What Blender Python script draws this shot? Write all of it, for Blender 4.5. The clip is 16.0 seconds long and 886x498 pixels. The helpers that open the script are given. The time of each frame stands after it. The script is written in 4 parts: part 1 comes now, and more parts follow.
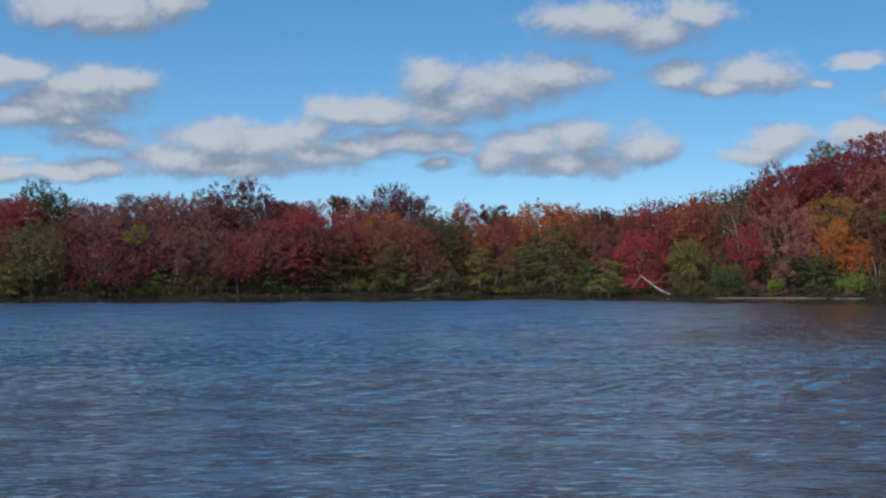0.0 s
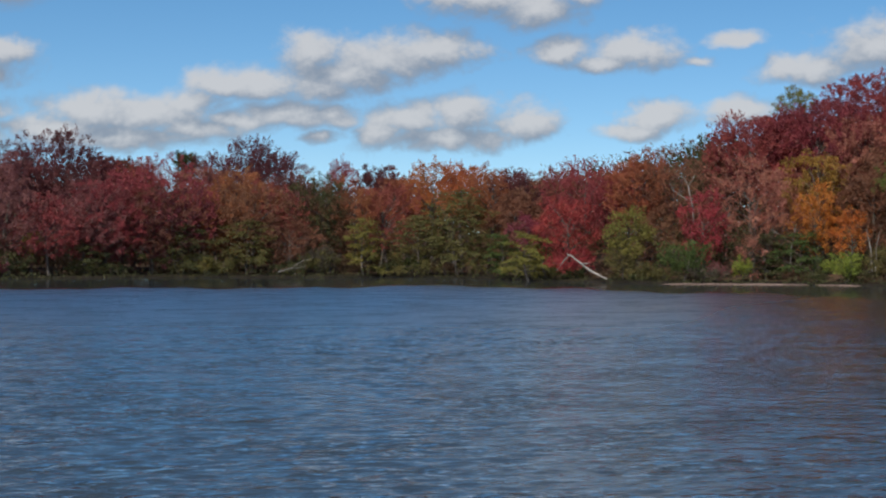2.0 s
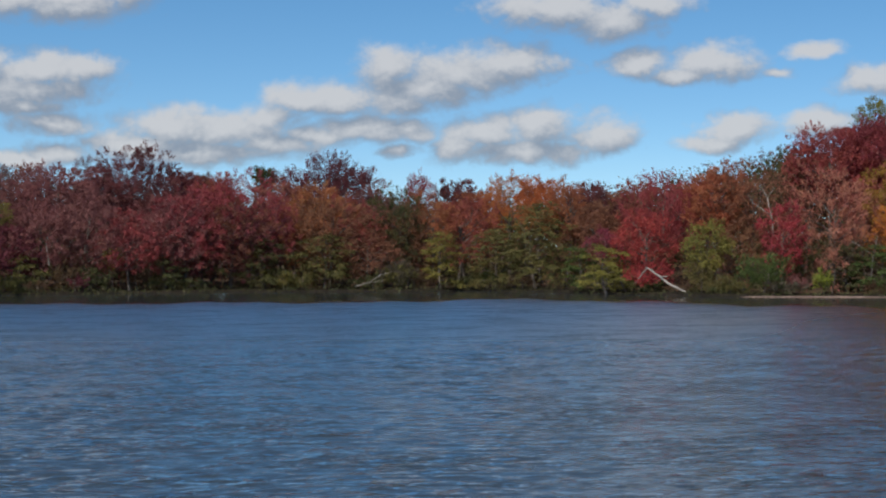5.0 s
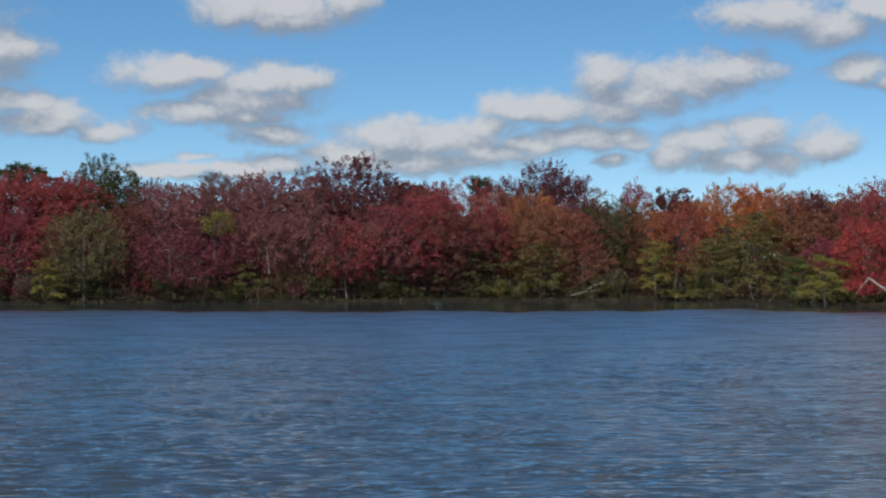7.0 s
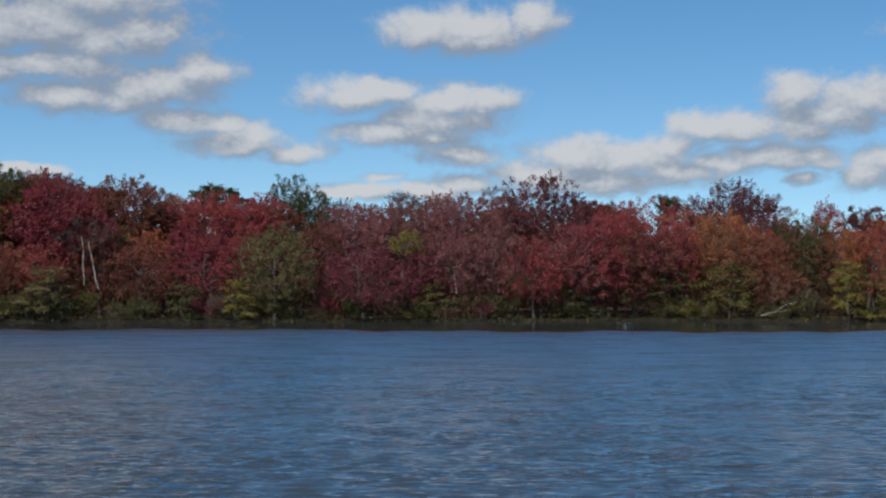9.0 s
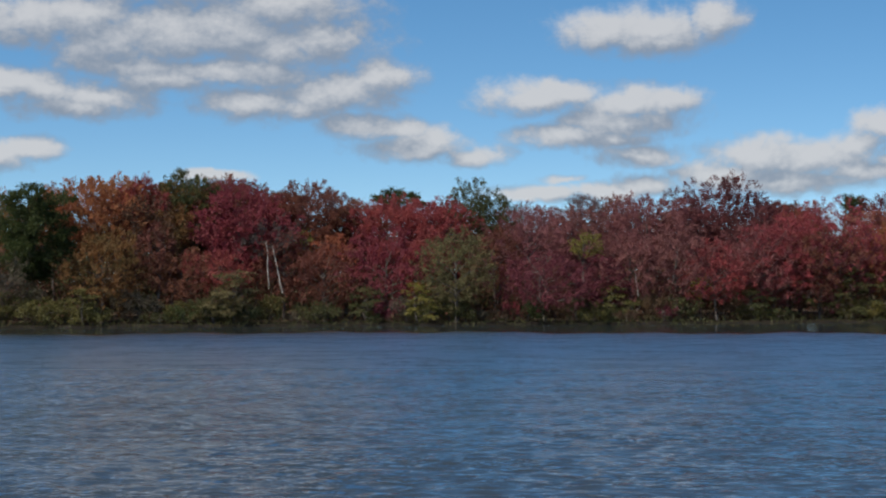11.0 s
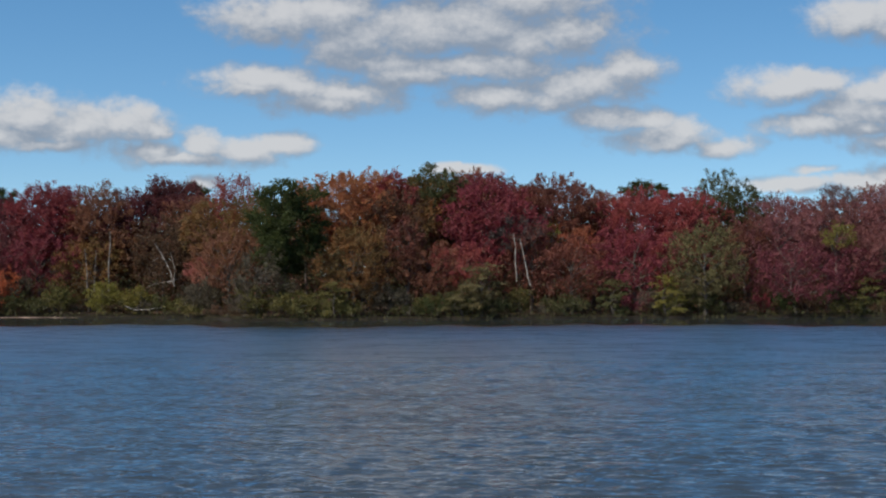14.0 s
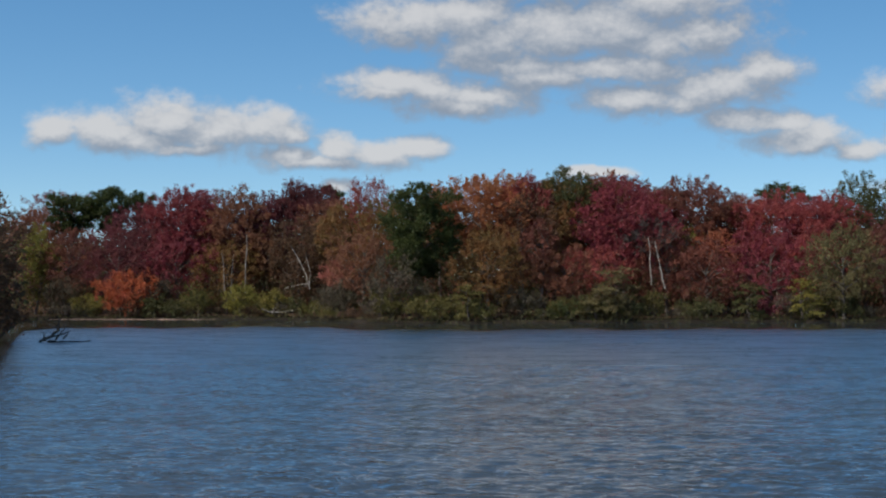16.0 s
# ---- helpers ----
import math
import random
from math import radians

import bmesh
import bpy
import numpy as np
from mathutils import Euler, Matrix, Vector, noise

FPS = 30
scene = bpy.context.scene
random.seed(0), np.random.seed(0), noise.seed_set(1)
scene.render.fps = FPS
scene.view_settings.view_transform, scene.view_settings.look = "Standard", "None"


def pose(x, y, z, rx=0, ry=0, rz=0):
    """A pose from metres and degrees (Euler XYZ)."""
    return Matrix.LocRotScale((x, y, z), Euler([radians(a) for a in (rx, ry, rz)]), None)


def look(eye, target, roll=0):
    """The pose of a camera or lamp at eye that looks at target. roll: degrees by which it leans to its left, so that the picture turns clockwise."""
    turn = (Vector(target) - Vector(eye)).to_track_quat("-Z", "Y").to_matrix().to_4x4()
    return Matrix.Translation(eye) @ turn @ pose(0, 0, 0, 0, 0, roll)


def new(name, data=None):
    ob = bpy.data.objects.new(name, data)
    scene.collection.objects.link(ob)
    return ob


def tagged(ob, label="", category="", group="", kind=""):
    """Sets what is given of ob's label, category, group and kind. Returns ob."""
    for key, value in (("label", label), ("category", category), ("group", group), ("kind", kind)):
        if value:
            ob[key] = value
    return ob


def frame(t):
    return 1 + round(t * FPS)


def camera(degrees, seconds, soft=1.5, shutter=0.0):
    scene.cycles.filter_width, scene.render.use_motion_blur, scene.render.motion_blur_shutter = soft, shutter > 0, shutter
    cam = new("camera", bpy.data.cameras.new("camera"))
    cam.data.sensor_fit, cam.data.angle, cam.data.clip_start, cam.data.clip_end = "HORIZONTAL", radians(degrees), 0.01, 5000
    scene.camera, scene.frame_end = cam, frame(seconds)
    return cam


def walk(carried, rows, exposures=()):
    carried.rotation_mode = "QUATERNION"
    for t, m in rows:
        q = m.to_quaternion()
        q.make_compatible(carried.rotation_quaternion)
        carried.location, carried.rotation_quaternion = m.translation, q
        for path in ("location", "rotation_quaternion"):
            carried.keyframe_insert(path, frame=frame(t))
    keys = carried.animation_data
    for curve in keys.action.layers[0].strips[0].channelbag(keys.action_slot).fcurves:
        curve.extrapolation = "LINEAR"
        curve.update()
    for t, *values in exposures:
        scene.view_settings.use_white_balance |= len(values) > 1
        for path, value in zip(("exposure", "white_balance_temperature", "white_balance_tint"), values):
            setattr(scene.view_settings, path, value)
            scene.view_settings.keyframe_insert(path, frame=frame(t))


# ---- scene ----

def aim(x, y, turn, rise, roll):
    """The camera over (x, y), turned to the right of +y and raised, in degrees."""
    a, e = radians(turn), radians(rise)
    eye = Vector((x, y, 3.2))
    return look(eye, eye + Vector((math.sin(a) * math.cos(e), math.cos(a) * math.cos(e), math.sin(e))), roll)


cam = camera(27.25, 16.0, soft=2.2)
walk(cam, [
    (0, aim(-7.02, -37.86, 9.513, 0.432, -0.06)),
    (0.1, aim(-6.32, -34.12, 9.642, 0.401, -0.06)),
    (0.2, aim(-5.63, -30.38, 9.771, 0.370, -0.05)),
    (0.3, aim(-4.94, -26.65, 9.900, 0.340, -0.05)),
    (0.4, aim(-4.25, -22.91, 10.028, 0.309, -0.04)),
    (0.5, aim(-3.55, -19.17, 10.157, 0.278, -0.03)),
    (0.6, aim(-2.86, -15.44, 10.322, 0.151, -0.01)),
    (0.7, aim(-2.17, -11.70, 10.487, 0.024, 0.01)),
    (0.8, aim(-1.48, -7.96, 10.652, -0.102, 0.03)),
    (0.9, aim(-0.78, -4.23, 10.817, -0.229, 0.05)),
    (1, aim(-0.09, -0.49, 10.982, -0.356, 0.07)),
    (1.1, aim(-0.00, -0.00, 11.224, -0.361, 0.08)),
    (1.2, aim(-0.00, -0.00, 11.466, -0.367, 0.10)),
    (1.5, aim(0.00, 0.00, 12.192, -0.384, 0.16)),
    (2, aim(0.00, 0.00, 13.257, -0.380, 0.27)),
    (2.5, aim(0.00, 0.00, 14.265, -0.323, 0.22)),
    (3, aim(0.00, 0.00, 15.005, -0.206, 0.17)),
    (3.2, aim(0.00, 0.00, 14.793, -0.128, 0.06)),
    (5.3, aim(0.00, 0.00, 9.980, 0.090, 0.13)),
    (5.5, aim(0.00, 0.00, 9.365, 0.134, 0.19)),
    (6, aim(0.00, 0.00, 7.435, 0.209, 0.18)),
    (6.5, aim(0.00, 0.00, 5.866, 0.277, 0.22)),
    (7, aim(0.00, 0.00, 4.084, 0.321, 0.16)),
    (7.5, aim(0.00, 0.00, 2.555, 0.352, -0.03)),
    (8, aim(0.00, 0.00, 1.103, 0.507, 0.14)),
    (8.5, aim(0.00, 0.00, -0.414, 0.724, 0.25)),
    (9, aim(0.00, 0.00, -1.775, 0.924, 0.18)),
    (9.5, aim(0.00, 0.00, -3.209, 1.072, 0.14)),
    (10, aim(0.00, 0.00, -4.603, 1.145, -0.11)),
    (10.2, aim(0.00, 0.00, -5.207, 1.133, -0.14)),
    (12.5, aim(0.00, 0.00, -11.141, 0.757, -0.22)),
    (13, aim(0.00, 0.00, -12.449, 0.801, -0.25)),
    (13.5, aim(0.00, 0.00, -13.836, 0.846, -0.21)),
    (14, aim(0.00, 0.00, -15.180, 0.806, -0.35)),
    (14.5, aim(0.00, 0.00, -16.468, 0.742, -0.20)),
    (15, aim(0.00, 0.00, -17.593, 0.750, -0.31)),
    (15.5, aim(0.00, 0.00, -18.593, 0.811, -0.44)),
    (16, aim(0.00, 0.00, -19.375, 0.924, -0.26)),
], exposures=[(0.0, -0.08, 5900, 8), (1.3, 0.06, 6450, 10), (9.0, 0.08, 6450, 10), (13.0, 0.12, 6550, 10), (16.0, 0.15, 6600, 10)])

# ---- world and sun ----
SUN_TURN, SUN_RISE = 221.0, 48.0


def math_node(nt, op, a, b=None, c=None):
    n = nt.nodes.new("ShaderNodeMath")
    n.operation = op
    for i, v in enumerate((a, b, c)):
        if v is None:
            continue
        if isinstance(v, (int, float)):
            n.inputs[i].default_value = v
        else:
            nt.links.new(v, n.inputs[i])
    return n.outputs[0]


def vec_node(nt, op, a, b=None, c=None):
    n = nt.nodes.new("ShaderNodeVectorMath")
    n.operation = op
    for i, v in enumerate((a, b, c)):
        if v is None:
            continue
        if isinstance(v, tuple):
            n.inputs[i].default_value = v
        else:
            nt.links.new(v, n.inputs[i])
    return n


def ramp(nt, value, lo, hi, out_lo=0.0, out_hi=1.0):
    n = nt.nodes.new("ShaderNodeMapRange")
    n.interpolation_type = "SMOOTHSTEP"
    for i, v in ((1, lo), (2, hi), (3, out_lo), (4, out_hi)):
        n.inputs[i].default_value = v
    nt.links.new(value, n.inputs[0])
    return n.outputs[0]


def mix_color(nt, factor, a, b, blend="MIX"):
    n = nt.nodes.new("ShaderNodeMix")
    n.data_type, n.blend_type = "RGBA", blend
    for socket, v in ((n.inputs[0], factor), (n.inputs[6], a), (n.inputs[7], b)):
        if isinstance(v, (int, float)):
            socket.default_value = v
        elif isinstance(v, tuple):
            socket.default_value = (*v, 1)
        else:
            nt.links.new(v, socket)
    return n.outputs[2]


def noise_node(nt, vector, scale, detail=4.0, rough=0.55):
    n = nt.nodes.new("ShaderNodeTexNoise")
    n.inputs["Scale"].default_value = scale
    n.inputs["Detail"].default_value = detail
    n.inputs["Roughness"].default_value = rough
    if vector is not None:
        nt.links.new(vector, n.inputs["Vector"])
    return n


PUFFS = []


def puff(turn, rise, wide, tall, thin=0.0):
    """One lobe of a cumulus cloud: its direction and half sizes in degrees."""
    PUFFS.append((turn, rise, wide, tall, thin))


puff(12.90, 5.89, 1.49, 0.57); puff(11.40, 5.45, 1.79, 0.65); puff(10.16, 5.01, 1.79, 0.57)
puff(9.19, 5.71, 0.79, 0.57); puff(7.69, 4.65, 1.39, 0.51); puff(6.27, 4.64, 0.79, 0.45)
puff(8.22, 3.77, 1.79, 0.45); puff(6.98, 3.59, 1.39, 0.37); puff(9.46, 3.16, 0.69, 0.20)
puff(9.81, 3.78, 0.79, 0.41); puff(2.58, 3.82, 1.39, 0.57); puff(3.99, 3.66, 1.59, 0.57)
puff(1.37, 3.28, 1.79, 0.45); puff(5.39, 3.32, 1.39, 0.45); puff(2.94, 3.03, 3.17, 0.41)
puff(12.11, 3.69, 1.19, 0.57); puff(13.88, 3.87, 0.99, 0.61); puff(13.17, 3.08, 2.18, 0.41)
puff(15.81, 3.60, 0.89, 0.53); puff(11.41, 3.31, 0.79, 0.41); puff(14.39, 7.45, 1.59, 0.57)
puff(16.14, 7.09, 1.19, 0.61); puff(17.36, 7.59, 0.99, 0.41); puff(16.93, 5.81, 0.89, 0.41)
puff(19.27, 5.75, 1.09, 0.53); puff(18.06, 5.42, 1.19, 0.24); puff(19.88, 3.67, 0.89, 0.51)
puff(19.45, 3.36, 0.99, 0.29); puff(22.50, 3.85, 0.89, 0.45); puff(21.15, 5.47, 0.60, 0.20, 0.4)
puff(26.74, 5.77, 1.34, 0.77); puff(24.55, 5.15, 1.20, 0.49); puff(22.31, 6.13, 0.80, 0.25, 0.4)
puff(17.01, 10.30, 1.87, 0.60); puff(18.88, 10.70, 2.14, 0.60); puff(23.89, 10.39, 3.21, 0.41)
puff(26.10, 9.94, 1.34, 0.41); puff(-2.22, 7.64, 1.29, 0.57); puff(-0.63, 7.43, 1.59, 0.45)
puff(1.06, 7.90, 0.69, 0.65); puff(-0.80, 7.78, 1.59, 0.53); puff(-4.34, 5.66, 1.49, 0.49)
puff(-3.46, 5.79, 0.79, 0.41); puff(-1.51, 5.45, 1.69, 0.57); puff(-0.44, 5.57, 0.79, 0.45)
puff(-3.45, 4.56, 1.49, 0.41); puff(-2.03, 4.39, 1.19, 0.29); puff(-1.24, 3.92, 1.19, 0.37)
puff(-1.68, 4.92, 1.59, 0.51); puff(-2.75, 5.00, 1.19, 0.41); puff(-1.14, 2.98, 0.79, 0.41)
puff(-2.21, 2.80, 1.19, 0.29); puff(-4.33, 2.79, 1.39, 0.24); puff(-3.62, 3.20, 0.89, 0.18, 0.4)
puff(-20.32, 7.94, 1.69, 0.81); puff(-17.89, 7.45, 1.98, 0.92); puff(-15.78, 7.64, 2.58, 1.12)
puff(-14.02, 7.83, 2.18, 1.12); puff(-12.61, 7.13, 1.59, 1.02); puff(-14.38, 6.60, 2.98, 0.51)
puff(-11.36, 7.74, 0.89, 0.51); puff(-17.02, 6.68, 1.98, 0.45); puff(-18.59, 8.14, 1.59, 0.81)
puff(-20.67, 6.03, 1.59, 0.51); puff(-21.02, 5.82, 1.39, 0.24); puff(-18.07, 5.71, 1.49, 0.61)
puff(-18.77, 5.35, 1.59, 0.37); puff(-19.64, 5.87, 0.99, 0.51); puff(-13.32, 5.64, 1.59, 0.57)
puff(-11.55, 5.72, 1.39, 0.61); puff(-9.42, 6.33, 1.09, 0.61); puff(-10.31, 5.89, 1.39, 0.71)
puff(-11.90, 5.37, 1.19, 0.37); puff(-9.96, 4.87, 1.29, 0.45); puff(-8.72, 4.83, 0.79, 0.29)
puff(-8.37, 4.21, 1.59, 0.41); puff(-7.57, 4.47, 0.60, 0.41); puff(-6.43, 3.89, 0.99, 0.31)
puff(-14.56, 3.30, 0.79, 0.16); puff(-31.39, 4.53, 0.60, 0.49); puff(-29.77, 4.55, 1.09, 0.61)
puff(-27.87, 5.00, 1.19, 0.65); puff(-26.48, 4.57, 1.79, 0.65); puff(-25.08, 4.66, 1.19, 0.57)
puff(-28.74, 4.29, 1.98, 0.45); puff(-27.36, 4.09, 1.79, 0.24); puff(-24.03, 4.49, 0.40, 0.29)
puff(-24.21, 3.87, 1.19, 0.37); puff(-22.80, 4.05, 0.69, 0.45); puff(-21.20, 3.87, 0.99, 0.45)
puff(-20.14, 4.09, 0.75, 0.37); puff(-23.33, 3.64, 1.39, 0.24); puff(-22.62, 2.90, 0.40, 0.24)
puff(-15.5, 9.6, 3.4, 1.2); puff(-17.8, 10.8, 2.6, 1.1); puff(-13.2, 11.4, 2.8, 1.3); puff(-16.0, 12.6, 2.2, 0.9); puff(-18.6, 14.8, 2.6, 1.2)
puff(19.4, 12.2, 2.6, 1.0); puff(17.6, 13.6, 2.2, 1.0); puff(20.6, 15.2, 2.8, 1.3); puff(9.20, 4.55, 1.4, 0.50, 0.15); puff(5.6, 4.1, 1.6, 0.5, 0.25)
puff(-11.5, 7.5, 2.0, 0.9, 0.1); puff(-16.2, 6.3, 2.2, 0.60, 0.1); puff(-12.7, 6.5, 1.6, 0.60, 0.1); puff(-12.6, 8.6, 2.4, 0.9)
# the same fair-weather cumulus goes on round the rest of the sky
sky_rng = random.Random(5)
for _ in range(22):
    turn, rise = sky_rng.uniform(45, 315), sky_rng.uniform(5, 40)
    for _ in range(2):
        puff(turn + sky_rng.uniform(-6, 6), rise + sky_rng.uniform(-1.5, 1.5), sky_rng.uniform(3, 8), sky_rng.uniform(1.5, 3))
for k in range(9):
    turn = (k * 0.618) % 1.0
    turn, rise = -46 + 68 * turn if turn < 0.5 else 10 + 72 * (turn - 0.5), 14 + 3.0 * k + sky_rng.uniform(-1, 1)
    for _ in range(2):
        puff(turn + sky_rng.uniform(-3, 3), rise + sky_rng.uniform(-0.6, 0.6), sky_rng.uniform(2.5, 5.0), sky_rng.uniform(0.9, 1.8))


def cloud_group():
    g = bpy.data.node_groups.new("cloud_field", "ShaderNodeTree")
    g.interface.new_socket("Place", in_out="INPUT", socket_type="NodeSocketVector")
    g.interface.new_socket("Density", in_out="OUTPUT", socket_type="NodeSocketFloat")
    place = g.nodes.new("NodeGroupInput").outputs[0]
    out = g.nodes.new("NodeGroupOutput")
    total = None
    for turn, rise, wide, tall, thin in PUFFS:
        turn = (turn + 180) % 360 - 180
        wide, tall = wide * 1.16, tall * 1.06
        q = vec_node(g, "MULTIPLY_ADD", place, (1 / wide, 1 / tall, 0), (-turn / wide, -rise / tall, 0)).outputs[0]
        d = math_node(g, "SUBTRACT", 1.0 - thin, vec_node(g, "LENGTH", q).outputs["Value"])
        total = d if total is None else math_node(g, "SMOOTH_MAX", total, d, 0.12)
    g.links.new(total, out.inputs[0])
    return g


def build_world():
    w = bpy.data.worlds.new("sky")
    scene.world = w
    w.use_nodes = True
    nt = w.node_tree
    nt.nodes.clear()
    way = nt.nodes.new("ShaderNodeTexCoord").outputs["Generated"]
    xyz = nt.nodes.new("ShaderNodeSeparateXYZ")
    nt.links.new(way, xyz.inputs[0])
    turn = math_node(nt, "MULTIPLY", math_node(nt, "ARCTAN2", xyz.outputs[0], xyz.outputs[1]), 57.29578)
    rise = math_node(nt, "MULTIPLY", math_node(nt, "ARCSINE", xyz.outputs[2]), 57.29578)
    at = nt.nodes.new("ShaderNodeCombineXYZ")
    nt.links.new(turn, at.inputs[0])
    nt.links.new(rise, at.inputs[1])
    # wind-frayed outlines
    stretched = vec_node(nt, "MULTIPLY", at.outputs[0], (0.75, 1.0, 1.0)).outputs[0]
    big = noise_node(nt, stretched, 0.8, 4.0, 0.6)
    warp = vec_node(nt, "MULTIPLY_ADD", big.outputs["Color"], (1.0, 0.6, 0.0), (-0.5, -0.3, 0.0))
    place = vec_node(nt, "ADD", at.outputs[0], warp.outputs[0]).outputs[0]
    group = cloud_group()
    field, heaps = [], []
    for shift in ((0, 0, 0), (-0.22, 0.62, 0)):
        n = nt.nodes.new("ShaderNodeGroup")
        n.node_tree = group
        nt.links.new(vec_node(nt, "ADD", place, shift).outputs[0], n.inputs[0])
        spot = vec_node(nt, "ADD", stretched, (shift[0] * 0.5, shift[1] * 0.5, 0)).outputs[0]
        heaps.append(noise_node(nt, spot, 1.4, 4.0, 0.48).outputs[0])
        field.append(n.outputs[0])
    body = math_node(nt, "ADD", field[0], math_node(nt, "MULTIPLY_ADD", heaps[0], 1.5, -0.72))
    curl = noise_node(nt, stretched, 5.5, 3.0, 0.55)
    body = math_node(nt, "ADD", body, math_node(nt, "MULTIPLY_ADD", curl.outputs[0], 0.5, -0.25))
    slope = math_node(nt, "ADD", math_node(nt, "SUBTRACT", field[0], field[1]), math_node(nt, "MULTIPLY", math_node(nt, "SUBTRACT", heaps[0], heaps[1]), 0.9))
    # crisp sunlit tops, thin grey skirts below
    alpha = math_node(nt, "MULTIPLY", ramp(nt, math_node(nt, "MULTIPLY_ADD", slope, 0.15, body), -0.50, 0.62), 0.92)
    lit = ramp(nt, math_node(nt, "MULTIPLY_ADD", curl.outputs[0], 0.7, math_node(nt, "MULTIPLY_ADD", body, 0.25, slope)), -0.05, 1.55)
    white = mix_color(nt, lit, CLOUD_BASE, CLOUD_TOP)
    sky = nt.nodes.new("ShaderNodeTexSky")
    sky.sky_type, sky.sun_disc = "NISHITA", False
    sky.sun_elevation, sky.sun_rotation = radians(SUN_RISE), radians(SUN_TURN)
    sky.altitude, sky.air_density, sky.dust_density, sky.ozone_density = 0, 1.0, 0.3, 2.0
    lifted = vec_node(nt, "NORMALIZE", vec_node(nt, "MULTIPLY_ADD", way, (1, 1, SKY_STEEP), (0, 0, SKY_LIFT)).outputs[0]).outputs[0]
    nt.links.new(lifted, sky.inputs[0])
    hue = nt.nodes.new("ShaderNodeHueSaturation")
    hue.inputs["Saturation"].default_value, hue.inputs["Hue"].default_value = SKY_SAT, 0.495
    nt.links.new(sky.outputs[0], hue.inputs["Color"])
    back = nt.nodes.new("ShaderNodeBackground")
    back.inputs["Strength"].default_value = SKY_STRENGTH
    nt.links.new(mix_color(nt, alpha, hue.outputs[0], white), back.inputs["Color"])
    out = nt.nodes.new("ShaderNodeOutputWorld")
    nt.links.new(back.outputs[0], out.inputs[0])


SKY_STRENGTH, SKY_STEEP, SKY_LIFT, SKY_SAT = 0.124, 1.7, 0.06, 1.27
CLOUD_TOP, CLOUD_BASE = (4.55, 4.6, 4.7), (1.9, 2.25, 2.8)
build_world()
sun_data = bpy.data.lights.new("sun", "SUN")
sun_data.energy, sun_data.angle, sun_data.color = 5.0, radians(0.53), (1.0, 0.94, 0.85)
sun = new("sun", sun_data)
a, e = radians(SUN_TURN), radians(SUN_RISE)
sun.matrix_basis = look(Vector((math.sin(a) * math.cos(e), math.cos(a) * math.cos(e), math.sin(e))) * 300, (0, 0, 0))

# ---- materials ----


def material(name):
    m = bpy.data.materials.new(name)
    m.use_nodes = True
    return m, m.node_tree, m.node_tree.nodes["Principled BSDF"]


def bump(nt, bsdf, height, strength, distance):
    n = nt.nodes.new("ShaderNodeBump")
    n.inputs["Strength"].default_value, n.inputs["Distance"].default_value = strength, distance
    nt.links.new(height, n.inputs["Height"])
    nt.links.new(n.outputs[0], bsdf.inputs["Normal"])


LEAVES = {}


def leaf_colour(name, a, b, c):
    """Autumn leaves: two leaf colours in drifts through the crown, a third on single leaves."""
    m, nt, bsdf = material("leaves_" + name)
    place = nt.nodes.new("ShaderNodeTexCoord").outputs["Object"]
    drift = ramp(nt, noise_node(nt, place, 0.55, 3.0).outputs[0], 0.38, 0.62)
    geo = nt.nodes.new("ShaderNodeNewGeometry")
    own = nt.nodes.new("ShaderNodeObjectInfo").outputs["Random"]
    colour = mix_color(nt, drift, a, b)
    colour = mix_color(nt, ramp(nt, geo.outputs["Random Per Island"], 0.5, 1.0, 0.0, 0.40), colour, c)
    hue = nt.nodes.new("ShaderNodeHueSaturation")
    nt.links.new(colour, hue.inputs["Color"])
    nt.links.new(math_node(nt, "MULTIPLY_ADD", own, 0.018, 0.490), hue.inputs["Hue"])
    value = math_node(nt, "MULTIPLY_ADD", math_node(nt, "FRACT", math_node(nt, "MULTIPLY", geo.outputs["Random Per Island"], 37.0)), 0.26, 0.87)
    nt.links.new(value, hue.inputs["Value"])
    nt.links.new(hue.outputs[0], bsdf.inputs["Base Color"])
    bsdf.inputs["Roughness"].default_value = 0.6
    bsdf.inputs["Specular IOR Level"].default_value = 0.25
    thin = nt.nodes.new("ShaderNodeBsdfTranslucent")
    nt.links.new(hue.outputs[0], thin.inputs["Color"])
    both = nt.nodes.new("ShaderNodeMixShader")
    both.inputs[0].default_value = 0.42
    nt.links.new(bsdf.outputs[0], both.inputs[1])
    nt.links.new(thin.outputs[0], both.inputs[2])
    nt.links.new(both.outputs[0], nt.nodes["Material Output"].inputs["Surface"])
    LEAVES[name] = m


leaf_colour("red", (0.288, 0.060, 0.053), (0.223, 0.051, 0.049), (0.344, 0.102, 0.066))
leaf_colour("crimson", (0.344, 0.045, 0.051), (0.270, 0.038, 0.046), (0.409, 0.102, 0.071))
leaf_colour("crimsondark", (0.223, 0.040, 0.051), (0.177, 0.038, 0.046), (0.279, 0.069, 0.061))
leaf_colour("coralred", (0.42, 0.090, 0.045), (0.36, 0.070, 0.045), (0.40, 0.16, 0.06))
leaf_colour("maroon", (0.140, 0.036, 0.041), (0.102, 0.034, 0.035), (0.177, 0.064, 0.056))
leaf_colour("purple", (0.158, 0.036, 0.053), (0.121, 0.032, 0.041), (0.195, 0.058, 0.061))
leaf_colour("mauve", (0.223, 0.089, 0.082), (0.177, 0.062, 0.063), (0.260, 0.124, 0.102))
leaf_colour("redbrown", (0.177, 0.064, 0.039), (0.130, 0.047, 0.036), (0.223, 0.102, 0.051))
